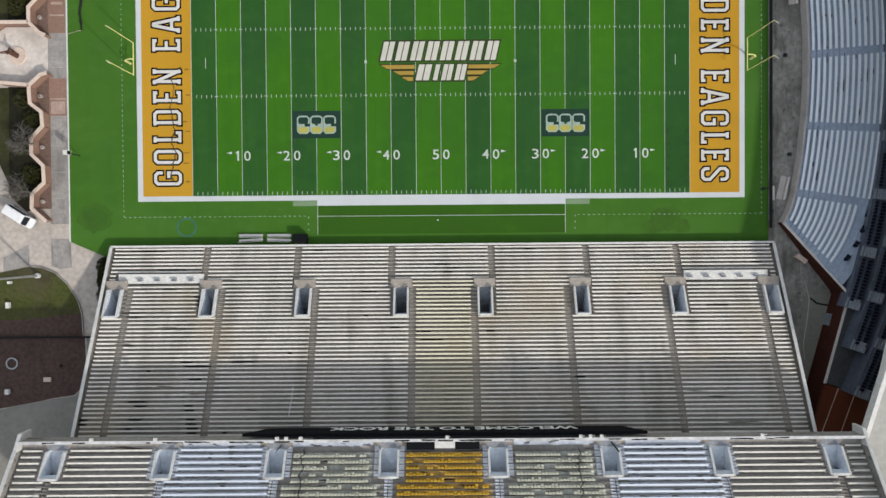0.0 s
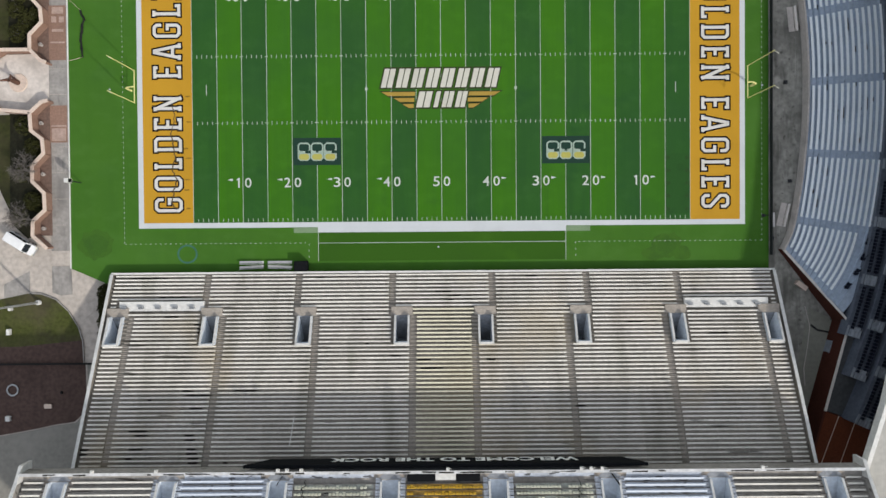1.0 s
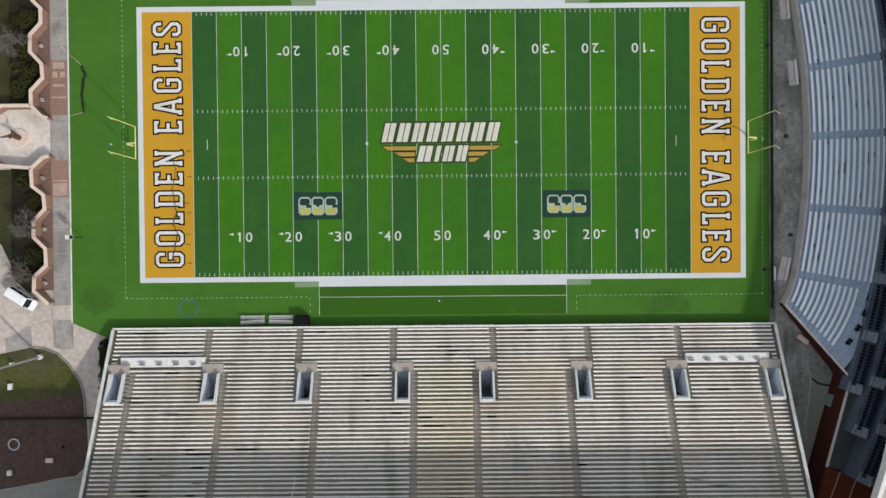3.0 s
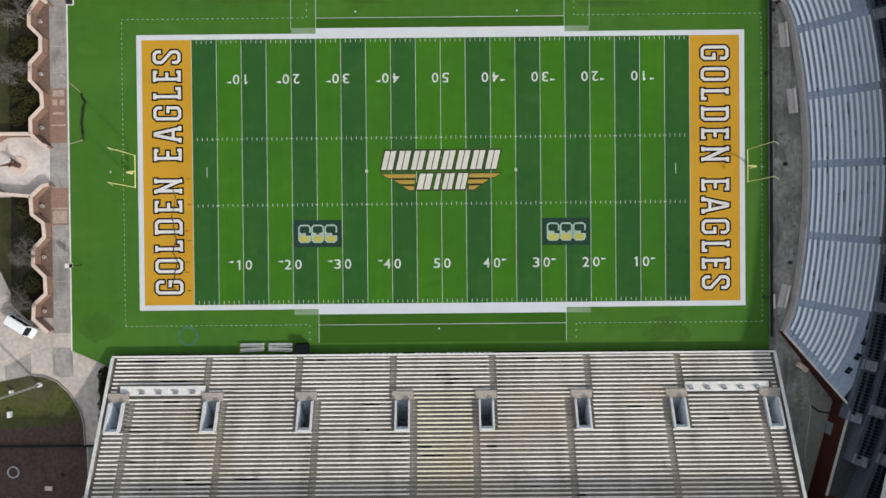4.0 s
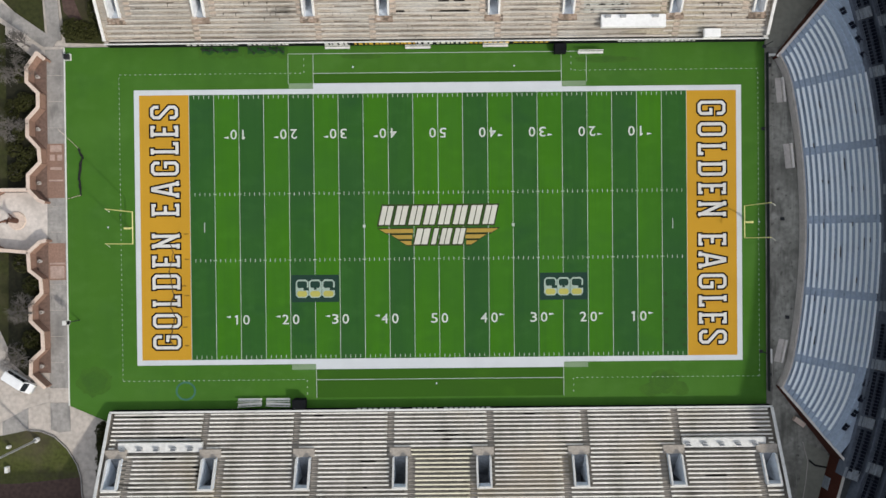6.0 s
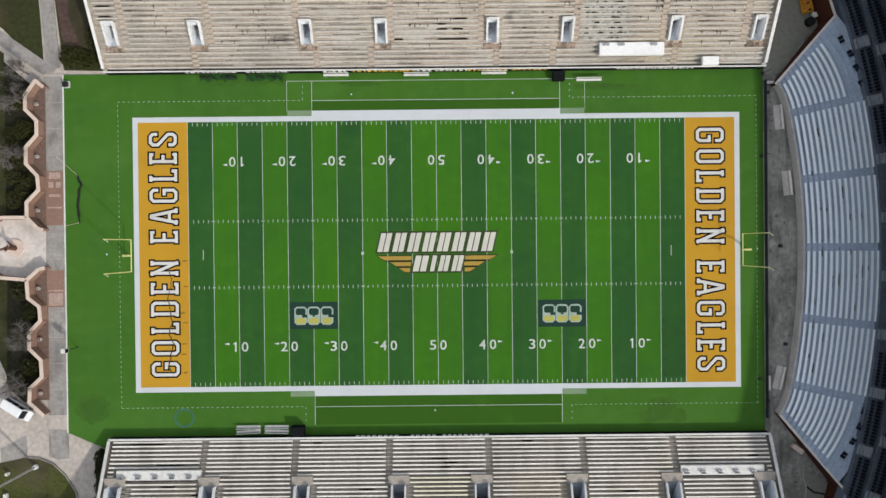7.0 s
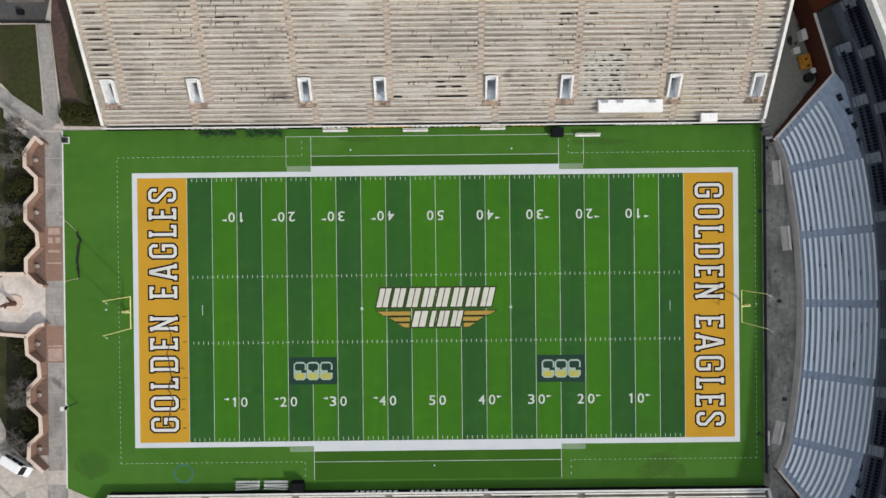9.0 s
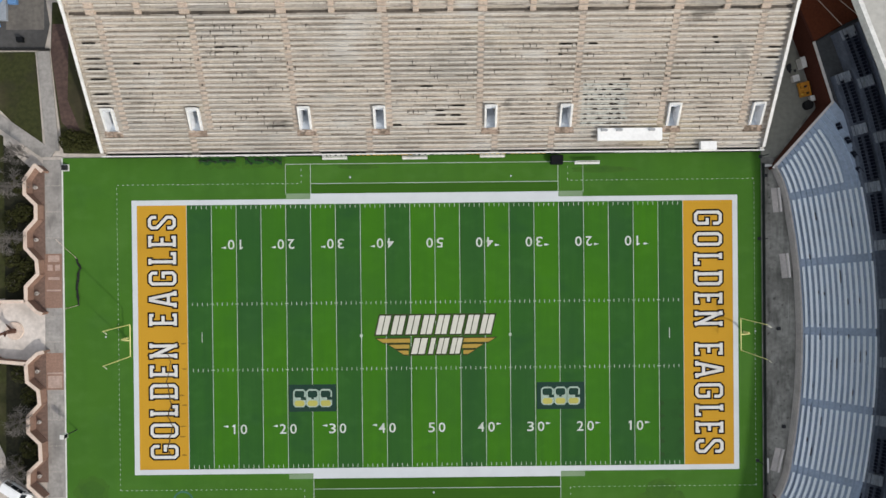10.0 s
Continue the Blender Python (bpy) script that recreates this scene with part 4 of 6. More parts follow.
box(bm, -65.1, 64.7, -63.6, -63.3, 17.6, 20.0)
fw = part("front_parapet", bm, conc_deck, deck, "stained concrete front parapet")
for k in range(60):
    x = -65.1 + k * 2.163
    bm = bmesh.new()
    box(bm, x, x + 2.15, -63.66, -63.2, 20.0, 20.07)
    part("coping", bm, pale_cap, fw)
for x, sx in ((-65.1, -1), (64.7, 1)):
    a, b = sorted((x - sx * 0.1, x + sx * 0.4))
    bm = bmesh.new()
    slab_x(bm, [(-62.2, 17.0), (-64.7, 17.0), (-64.7, 20.75), (-62.2, 19.4)], a, b)
    part("end_pier", bm, trim_white, fw)
r7 = random.Random(31)
for k in range(34):
    x, w = r7.uniform(-63, 62), r7.uniform(0.5, 2.8)
    n = 6
    bm = bmesh.new()
    ya = -63.66 + r7.uniform(0.0, 0.12)
    prism(bm, [(x + w * j / n, ya + r7.uniform(0.0, 0.06)) for j in range(n + 1)] + [(x + w, ya + r7.uniform(0.15, 0.3)), (x, ya + r7.uniform(0.15, 0.3))], 20.05, 20.076)
    part("dark_stain", bm, mould, deck)
for k, x in enumerate((-25.6, -24.2, -22.0, 0.4, 20.8, 22.3, 24.0, -54.0, 48.5, -44.2)):
    bm = bmesh.new()
    box(bm, x, x + 0.5, -63.2, -62.7, 20.07, 20.4)
    tube(bm, (x + 0.25, -63.0, 20.2), (x + 0.7, -62.6, 20.9), 0.06, sides=6)
    part("floodlight", bm, trim_white, deck, "small white floodlight on the parapet")
for x, h, r in ((-24.9, 3.6, 0.05), (26.0, 4.2, 0.11)):
    bm = bmesh.new()
    tube(bm, (x, -64.2, 19.2), (x, -64.2, 19.2 + h), r, sides=8)
    part("flag_pole", bm, rubber, deck, "short black pole")
bm = bmesh.new()
slab_x(bm, [(-63.6, 17.6), (-69.2, 17.6), (-88.0, 32.4), (-88.0, 31.6), (-69.6, 16.9), (-63.6, 16.9)], -65.0, 64.6)
part("soffit", bm, conc_s, deck)
bm = bmesh.new()
box(bm, -65.1, 64.7, -88.8, -88.25, 0.0, 37.0)
part("back_wall", bm, conc_s, deck)
for x in (-60, -40, -20, 0, 20, 40, 60):
    bm = bmesh.new()
    box(bm, x - 0.5, x + 0.5, -72.0, -71.0, 0.0, 23.0)
    part("column", bm, conc_s, deck)
# steps beside each opening, a rounded landing before it, the aisle with its handrail behind
for x in U_VOM:
    tone = pale_step if abs(x) < 45 else conc_stair
    for side in (-1, 1):
        for i in range(5):
            for half in range(2):
                bm = bmesh.new()
                z = D_Z + i * D_R + half * D_R * 0.5
                a, b = sorted((x + side * 1.56, x + side * 2.3))
                y = -D_Y - i * D_P - half * D_P * 0.5
                box(bm, a, b, y - D_P * 0.5 + 0.03, y, z - 0.3, z + 0.03)
                part("entry_step", bm, tone, deck)
    bm = bmesh.new()
    prism(bm, [(x + 1.75 * math.cos(q), -64.75 + 0.98 * math.sin(q)) for q in [math.pi * j / 14 for j in range(15)]], 19.1, 19.245)
    part("rounded_landing", bm, tunnel_floor, deck)
    for i in range(6, D_ROWS):
        z = D_Z + i * D_R
        for half in range(2):
            bm = bmesh.new()
            y = -D_Y - (i - 1) * D_P - half * D_P * 0.5
            box(bm, x - 0.62, x + 0.62, y - D_P * 0.5 + 0.05, y, z - D_R - 0.1, z - D_R * 0.5 * (1 - half) - D_R * 0.5 + 0.012)
            part("painted_aisle_step", bm, tone, deck)
    bm = bmesh.new()
    tube(bm, (x, -D_Y - 5.2 * D_P, D_Z + 5.2 * D_R + 0.9), (x, -D_Y - 14 * D_P, D_Z + 14 * D_R + 0.9), 0.045, sides=6)
    for i in range(5, 15, 2):
        tube(bm, (x, -D_Y - (i + 0.3) * D_P, D_Z + i * D_R - 0.1), (x, -D_Y - (i + 0.3) * D_P, D_Z + (i + 0.3) * D_R + 0.9), 0.03, sides=6)
    part("aisle_handrail", bm, handrail_dark, deck, "dark steel handrail along the aisle")
# chairs in the three middle blocks, on worn painted floors
for xa, xb, m_, floor_ in ((-22.9, -10.8, ivory_seat, olive_floor), (-5.7, 5.9, gold_seat, ochre_floor), (11.0, 23.1, ivory_seat, olive_floor)):
    bm = bmesh.new()
    box(bm, -0.22, 0.22, -0.10, 0.26, 0.38, 0.44)
    box(bm, -0.22, 0.22, -0.16, -0.10, 0.44, 0.88)
    box(bm, -0.03, 0.03, -0.06, 0.0, 0.0, 0.38)
    chair_mesh = finish(bm, "chair", m_)
    bm = bmesh.new()
    box(bm, -0.22, 0.22, -0.14, -0.06, 0.34, 0.84)
    box(bm, -0.20, 0.20, -0.06, 0.06, 0.36, 0.74)
    box(bm, -0.03, 0.03, -0.06, 0.0, 0.0, 0.36)
    folded_mesh = finish(bm, "chair", m_)
    rest = bmesh.new()
    for i in range(1, 24):
        y, z = -D_Y - i * D_P - 0.26, D_Z + i * D_R
        rnd = random.Random(i * 7 + int(xa))
        wide = 1.3 if i > 5 else 0.0
        bm = bmesh.new()
        box(bm, xa - wide, xb + wide, y - 0.48, y + 0.24, z - 0.05, z + 0.012)
        part("painted_tread", bm, floor_, deck)
        x, gap = xa - wide + 0.05, 0
        while x < xb + wide - 0.4:
            if gap == 0 and rnd.random() < 0.03:
                gap = rnd.randint(1, 3)
            if gap:
                gap -= 1
            elif i < 10:
                piece("chair", chair_mesh if rnd.random() < 0.16 else folded_mesh, deck, Matrix.Translation((x + 0.26, y, z)))
            else:
                box(rest, x + 0.05, x + 0.47, y - 0.10, y + 0.26, z + 0.38, z + 0.44)
                box(rest, x + 0.05, x + 0.47, y - 0.16, y - 0.10, z + 0.44, z + 0.88)
            x += 0.53
    tagged(part("upper_chairs", rest, m_, deck), kind="stuff")
    for k in range(9):
        i, x, w = rnd.choice((2, 3, 5, 6, 6, 7)), rnd.uniform(xa, xb - 2), rnd.uniform(0.4, 2.2)
        y, z = -D_Y - i * D_P - 0.5, D_Z + i * D_R
        bm = bmesh.new()
        prism(bm, [(x + w * j / 6, y + rnd.uniform(0.0, 0.12)) for j in range(7)] + [(x + w, y + 0.3), (x, y + 0.24)], z - 0.02, z + 0.018)
        part("dark_stain", bm, mould, deck)
for xa, xb in ((-5.6, -1.3), (1.9, 5.6)):
    bm = bmesh.new()
    box(bm, xa, xb, -64.9, -63.72, 19.25, 19.95)
    part("camera_bay", bm, black_panel, deck, "black covered bay behind the parapet")
bm = bmesh.new()
box(bm, -1.25, 1.85, -64.7, -63.72, 19.2, 19.9)
part("bay_cover", bm, trim_white, deck, "white cover between two black bays")
for x in (-21.4, 20.6):
    line = [(x + r7.uniform(-0.35, 0.35), -D_Y - i * D_P * 0.5 - 0.3, D_Z + int(i / 2) * D_R + 0.9) for i in range(0, 18)]
    bm = bmesh.new()
    for a, b in zip(line, line[1:]):
        tube(bm, a, b, 0.06, sides=5)
    for p in line[::4]:
        tube(bm, p, (p[0], p[1], p[2] - 0.95), 0.04, sides=5)
    part("slung_cable", bm, rubber, deck, "black cable slung over the chair rows")
# painted treads of the blue blocks
for xa, xb in ((-40.2, -27.8), (28.0, 40.2)):
    for i in range(0, 24):
        y, z = -D_Y - i * D_P, D_Z + i * D_R
        wide = 1.4 if i > 5 else 0.0
        bm = bmesh.new()
        box(bm, xa - wide, xb + wide, y - D_P + 0.02, y - 0.02, z - 0.05, z + 0.012)
        part("painted_tread", bm, pale_blue, deck)

# the long sign under the deck's edge
sign = thing("welcome_sign", "long black sign board with white capital letters", "sign")
bm = bmesh.new()
slab = [(-27.4, 16.5), (28.2, 16.5), (31.6, 19.2), (-31.0, 19.2)]
a = [bm.verts.new((x, -62.45, z)) for x, z in slab]
b = [bm.verts.new((x, -62.95, z)) for x, z in slab]
bm.faces.new(a)
bm.faces.new(b[::-1])
for k in range(4):
    bm.faces.new((a[k], b[k], b[(k + 1) % 4], a[(k + 1) % 4]))
part("board", bm, black_panel, sign)
me = words("WELCOME TO THE ROCK", 39.2, 1.6, 0.0, 0.035)
ob = lettering("lettering", me, white_letter, sign, Matrix(((-1, 0, 0, 1.6), (0, 0, 1, -62.42), (0, 1, 0, 17.2), (0, 0, 0, 1))))
for x in (-24, -12, 0, 12, 24):
    bm = bmesh.new()
    box(bm, x - 0.15, x + 0.15, -63.35, -62.95, 17.5, 18.3)
    part("bracket", bm, dark_metal, sign)
for xa, xb, ya, yb, za, zb in ((-28.5, 29.0, -63.0, -62.5, 18.95, 19.05), (-20.0, 21.0, -63.2, -63.05, 19.05, 19.7)):
    bm = bmesh.new()
    box(bm, xa, xb, ya, yb, za, zb)
    part("rail", bm, dark_metal, sign)

# ---- north stand: front wall, banners, platform, upper part ----
bm = bmesh.new()
box(bm, -60.0, 59.9, 33.18, 33.36, 0.0, 1.7)
fw = part("front_wall", bm, black_panel, north)
bm = bmesh.new()
box(bm, -60.2, 60.0, 33.13, 33.37, 1.7, 1.8)
part("rail_cap", bm, trim_white, fw)
bm = bmesh.new()
box(bm, -60.0, 59.9, 33.37, 33.79, 0.0, 0.3)
part("front_trench", bm, rubber, north, "dark narrow trench behind the front wall")
for x in N_FRONT:
    bm = bmesh.new()
    box(bm, x - 0.75, x + 0.75, 33.38, 33.78, 0.3, 1.1)
    part("front_landing", bm, conc_stair_n, north)
for xa in (-59.9, 59.5):
    bm = bmesh.new()
    box(bm, xa - 0.3, xa + 0.4, 33.38, 33.78, 0.3, 1.72)
    part("end_block", bm, conc_n, north)
rnd = random.Random(5)
for xa, xb, m_, tall in ((-45.5, -36.5, white_letter, 0.35), (-34.5, -27.5, white_letter, 0.4), (-20.4, -16, white_letter, 0.8), (-15, -9, gold_seat, 0.8), (-9, -4, gold_seat, 0.7),
                         (-4, -1, white_letter, 0.8), (0, 6, ivory_seat, 0.6), (6, 13.5, gold_seat, 0.6), (14, 20, gold_seat, 0.4), (33, 47, white_letter, 0.4)):
    x = xa
    while x < xb:
        w = rnd.uniform(0.3, 0.75)
        bm = bmesh.new()
        box(bm, x, x + w, 33.15, 33.18, 1.0 - tall / 2, 1.0 + tall / 2 + rnd.uniform(0, 0.25))
        part("banner_bar", bm, m_, fw)
        x += w + rnd.uniform(0.15, 0.5)
x = -15.2
while x < 8.6:
    bm = bmesh.new()
    w = rnd.uniform(0.5, 0.75)
    if not (-7.6 < x < -6.0 or -1.0 < x < 0.2):
        box(bm, x, x + w, -33.45, -33.42, 0.55, 1.35)
        part("wall_bar", bm, white_letter, south)
    x += w + 0.35
bm = bmesh.new()
box(bm, 29.4, 40.9, 35.0, 37.2, 2.6, 3.4)
pl = part("seating_platform", bm, platform_white, north, "white raised platform with railing posts")
for x in (30.5, 33.2, 39.0):
    bm = bmesh.new()
    box(bm, x - 0.5, x + 0.5, 36.6, 37.0, 3.4, 3.9)
    part("platform_seat", bm, galv, pl)
bm = bmesh.new()
box(bm, 48.1, 51.0, 33.3, 34.8, 1.82, 2.6)
part("camera_platform", bm, platform_white, north, "small white box platform")
# cross aisle and the rows above it
Y1, Z1 = N_Y + N_ROWS * N_P, N_Z + N_ROWS * N_R
bm = bmesh.new()
box(bm, -59.9, 59.6, Y1, Y1 + 0.55, Z1 - 1.2, Z1 - 0.6)
part("cross_aisle", bm, aisle_mat, north)
bm = bmesh.new()
box(bm, -59.9, 59.6, Y1 + 0.55, Y1 + 0.7, Z1 - 1.2, Z1 + 0.45)
part("parapet", bm, conc_n, north)
bench_n2 = unit_bench(alu_n, 0.24, 0.22)
UP = [-56.1, -48.3, -40.7, -32.6, -24.8, -16.5, -8.2, -2.6, 3.1, 8.4, 16.7, 24.9, 32.9, 40.7, 48.6, 55.0]
for i in range(26):
    y, z = Y1 + 0.7 + i * 0.8, Z1 + 0.3 + i * 0.5
    bm = bmesh.new()
    box(bm, -59.9, 59.6, y, y + 0.8, z - 0.7, z)
    part("tread", bm, conc_n, north)
    for a, b in free_spans(-59.4, 59.1, [(x - 0.8, x + 0.8) for x in UP]):
        piece("upper_bench", bench_n2, north, Matrix.Translation(((a + b) / 2, y + 0.55, z)) @ Matrix.Diagonal((b - a, 1, 1, 1)))
for x in UP:
    bm = bmesh.new()
    wide = 0.75 if any(abs(x - v) < 1.2 for v in N_BACK) else 0.48
    for j in range(5):
        box(bm, x - wide, x + wide, Y1 + j * 0.32, Y1 + 0.32 + j * 0.32, Z1 - 0.7, Z1 + 0.05 + j * 0.2)
    part("access_stair", bm, conc_stair_n, north)
bm = bmesh.new()
box(bm, -60.2, 59.9, Y1 + 21.55, Y1 + 22.0, 0, Z1 + 14.5)
part("back_wall", bm, conc_n, north)
for x, sx in ((-59.9, -1), (59.6, 1)):
    a, b = sorted((x, x + sx * 0.3))
    bm = bmesh.new()
    slab_x(bm, [(Y1, 0), (Y1 + 21.5, 0), (Y1 + 21.5, Z1 + 14.2), (Y1, Z1 + 0.7)], a, b)
    wl = part("side_wall", bm, conc_n, north)
    bm = bmesh.new()
    slab_x(bm, [(Y1, Z1 + 0.7), (Y1 + 21.5, Z1 + 14.2), (Y1 + 21.5, Z1 + 14.32), (Y1, Z1 + 0.82)], a - 0.12, b + 0.12)
    part("coping", bm, trim_white, wl)

# ---- east end: curved bleachers ----
CX, R0, TH0, RW = -61.5, 128.0, math.asin(24.6 / 128.0), 17.0
def bowl(th, d, side, phi=None):
    """A point of the curve at d metres behind its front edge; past the end angle a tighter curve leads on."""
    if phi is None:
        return Vector((CX + (R0 + d) * math.cos(th), (R0 + d) * math.sin(th)))
    cx, cy = CX + (R0 - RW) * math.cos(TH0), (R0 - RW) * math.sin(TH0)
    return Vector((cx + (RW + d) * math.cos(TH0 + phi), side * (cy + (RW + d) * math.sin(TH0 + phi))))


WALL_S = [(62.0, -29.95), (72.0, -43.0), (67.7, -58.7), (61.8, -80.0)]
WALL_N = [(61.7, 29.95), (70.6, 41.1), (67.3, 51.8), (60.6, 68.0)]
def end_phi(d, side, inset):
    """How far the tighter curve goes before it meets the sloping side wall."""
    (ax, ay), (bx, by) = (WALL_S if side < 0 else WALL_N)[:2]
    dx, dy = bx - ax, by - ay
    n = math.hypot(dx, dy)
    phi = 0.02
    while phi < 0.9:
        p = bowl(0, d, side, phi)
        if -side * (dx * (p.y - ay) - dy * (p.x - ax)) / n < inset:
            break
        phi += 0.01
    return phi


def arc(d, lo, hi, n=14):
    return [bowl(lo + (hi - lo) * k / n, d, 1) for k in range(n + 1)]


def wedge(d, side, phi1, n=8, phi0=0.0):
    return [bowl(0, d, side, phi0 + (phi1 - phi0) * k / n) for k in range(n + 1)]


def whole(d, inset):
    s_ = wedge(d, -1, end_phi(d, -1, inset))
    n_ = wedge(d, 1, end_phi(d, 1, inset))
    return s_[::-1] + arc(d, -TH0, TH0, 24)[1:-1] + n_


def strip(bm, inner, outer, z0, z1):
    n = len(inner)
    rows_ = []
    for p, q in zip(inner, outer):
        rows_.append([bm.verts.new((*p, z0)), bm.verts.new((*q, z0)), bm.verts.new((*q, z1)), bm.verts.new((*p, z1))])
    for a, b in zip(rows_, rows_[1:]):
        for k in range(4):
            bm.faces.new((a[k], a[(k + 1) % 4], b[(k + 1) % 4], b[k]))
    bm.faces.new(rows_[0][::-1])
    bm.faces.new(rows_[-1])


east = thing("east_bleachers", "curved pale blue-grey bleachers behind the end line", "bleachers", "grandstands")
E_P, E_R, E_N = 0.87, 0.27, 13
AISLES = [math.asin(y / 128.0) for y in (-24.6, -12.5, 0.3, 12.6, 24.6)]
bm = bmesh.new()
box(bm, -0.27, 0.27, -0.5, 0.5, 0.0, E_R * 0.5)
e_step = finish(bm, "aisle_step", bowl_tread)
for i in range(E_N + 1):
    d0, d1, z = 0.9 + i * E_P, 0.9 + (i + 1) * E_P, 1.2 + i * E_R
    if i == 0:
        d0 = 0.2
    if i == E_N:
        d1 = d0 + 1.6
    bm = bmesh.new()
    strip(bm, whole(d0, 0.3), whole(d1, 0.3), z - 0.7, z)
    part("tread", bm, bowl_tread, east)
    if i == E_N:
        break
    dm = 0.76 + (i + 0.3) * E_P
    gap = 0.7 / (R0 + dm)
    cuts = [arc(dm, a + gap, b - gap) for a, b in zip(AISLES, AISLES[1:])]
    for side in (-1, 1):
        if i < (11 if side < 0 else 10):
            cuts.append(wedge(dm, side, end_phi(dm, side, 1.3), 8, 0.7 / (RW + dm)))
    for pts in cuts:
        bm = bmesh.new()
        wall_line(bm, pts, 0.46, z + 0.36, z + 0.42)
        part("bench", bm, bowl_bench, east)
    for th in AISLES:
        p = bowl(th, d0 + E_P * 0.45, 1)
        piece("aisle_step", e_step, east, pose(p.x, p.y, z, 0, 0, math.degrees(th)))
bm = bmesh.new()
wall_line(bm, whole(0.05, 0.0), 0.3, 0.0, 1.9)
fw = part("front_wall", bm, front_stone, east)
for side, spots in ((-1, ((75.1, -28.7), (74.3, -31.4), (73.1, -34.0), (71.5, -36.4))), (1, ((71.4, 36.8), (73.0, 34.3), (74.1, 31.8), (75.0, 29.0)))):
    for k, (x, y) in enumerate(spots):
        for shift in (-0.33, 0.33):
            bm = bmesh.new()
            slab_x(bm, [(-0.24, 0.45), (0.18, 0.45), (0.2, 0.98), (0.28, 0.98), (0.26, 0.0), (0.16, 0.0), (0.16, 0.36), (-0.24, 0.36)], -0.29, 0.29)
            ob = part("loose_seat", bm, navy_seat, east, "dark navy plastic seat")
            ob.matrix_basis = pose(x, y, 1.2 + 12 * E_R, 0, 0, -90 + side * (25 + 6 * k)) @ Matrix.Translation((shift, 0, 0))
r5 = random.Random(8)
for k in range(26):
    row = r5.randint(1, 11)
    d = 0.9 + row * E_P + 0.72
    th = r5.uniform(-TH0 * 0.95, TH0 * 0.9)
    bm = bmesh.new()
    wall_line(bm, arc(d, th, th + r5.uniform(0.3, 2.2) / 128.0, 3), r5.uniform(0.1, 0.24), 1.2 + row * E_R - 0.02, 1.2 + row * E_R + 0.006)
    part("black_streak", bm, mould, east, "black scuffed streak on the tread")

# brick side walls with pale copings
for name, line in (("retaining_wall", WALL_S), ("retaining_wall", WALL_N)):
    hs = [1.5, 4.7, 4.7, 4.6]
    w_ = thing(name, "red brick retaining wall with a pale stone coping", "wall", kind="structure")
    bm = bmesh.new()
    wall_line(bm, line, 0.35, 0.0, hs)
    part("brick_face", bm, brick, w_)
    bm = bmesh.new()
    wall_line(bm, line[:3], 0.46, hs[:3], [h + 0.14 for h in hs[:3]])
    part("coping", bm, pale_stone, w_)

# raised floor, terraces with navy seats, terracotta paving
bm = bmesh.new()
prism(bm, [(72.4, -43.4), (67.9, -58.7), (78.0, -62.0), (110, -62.0), (110, 58), (78, 58), (72.5, 54.7), (67.5, 51.8), (70.8, 41.3), (74.5, 33), (77.6, 14), (78.2, 0), (77.6, -14), (74.8, -33)], 3.3, 4.2)
solid("terrace_floor", bm, shade_dark_floor, "grey concrete raised terrace floor with roof shade in its colour", "floor", kind="structure")
terr = thing("seating_terrace", "stepped terrace with navy seats, its paint darkened for the roof shade", "seating terrace")
bm = bmesh.new()
box(bm, -0.2, 0.25, -0.24, 0.24, 0.36, 0.44)
box(bm, 0.2, 0.28, -0.24, 0.24, 0.44, 0.85)
box(bm, -0.02, 0.06, -0.05, 0.05, -0.2, 0.36)
seat_mesh = finish(bm, "seat", navy_seat)
for j, (ra, rb, z, south_y, north_y) in enumerate(((139.6, 142.2, 5.4, 45.0, 45.6), (142.3, 145.2, 6.5, 52.2, 53.0), (145.3, 148.6, 7.7, 60.0, 54.3))):
    lo, hi = -math.asin(south_y / ra), math.asin(north_y / ra)
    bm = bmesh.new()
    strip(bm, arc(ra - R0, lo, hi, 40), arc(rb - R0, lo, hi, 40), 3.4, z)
    part("tier", bm, tier_shade_mat, terr)
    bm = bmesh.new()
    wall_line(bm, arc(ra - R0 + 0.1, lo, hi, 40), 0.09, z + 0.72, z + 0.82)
    part("tier_rail", bm, tier_shade_mat, terr)
    n = int((south_y + north_y) / 9.5)
    for k in range(n):
        c = lo + (k + 0.5) * (hi - lo) / n
        half = int(0.5 * (hi - lo) / n * ra / 0.6) - 2
        for row in range(2):
            r = ra + 0.5 + row * 1.2
            for q in range(-half, half + 1):
                th = c + q * 0.6 / r
                p = bowl(th, r - R0, 1)
                if abs(p.y) > 18:
                    piece("seat", seat_mesh, terr, pose(p.x, p.y, z + row * 0.25, 0, 0, math.degrees(th)))
        edge_th = c + (hi - lo) / n / 2 - (0.9 / ra if k == n - 1 else 0.0)
        for at_ in (edge_th,) if k else (edge_th, lo + 0.9 / ra):
            for st in range(5):
                q = bowl(at_, ra + 0.3 + st * 0.42 - R0, 1)
                bm = bmesh.new()
                box(bm, -0.19, 0.19, -0.9, 0.9, 0.0, 0.15 + 0.2 * st)
                ob = part("terrace_step", bm, deck_grey, terr)
                ob.matrix_basis = pose(q.x, q.y, z, 0, 0, math.degrees(at_))
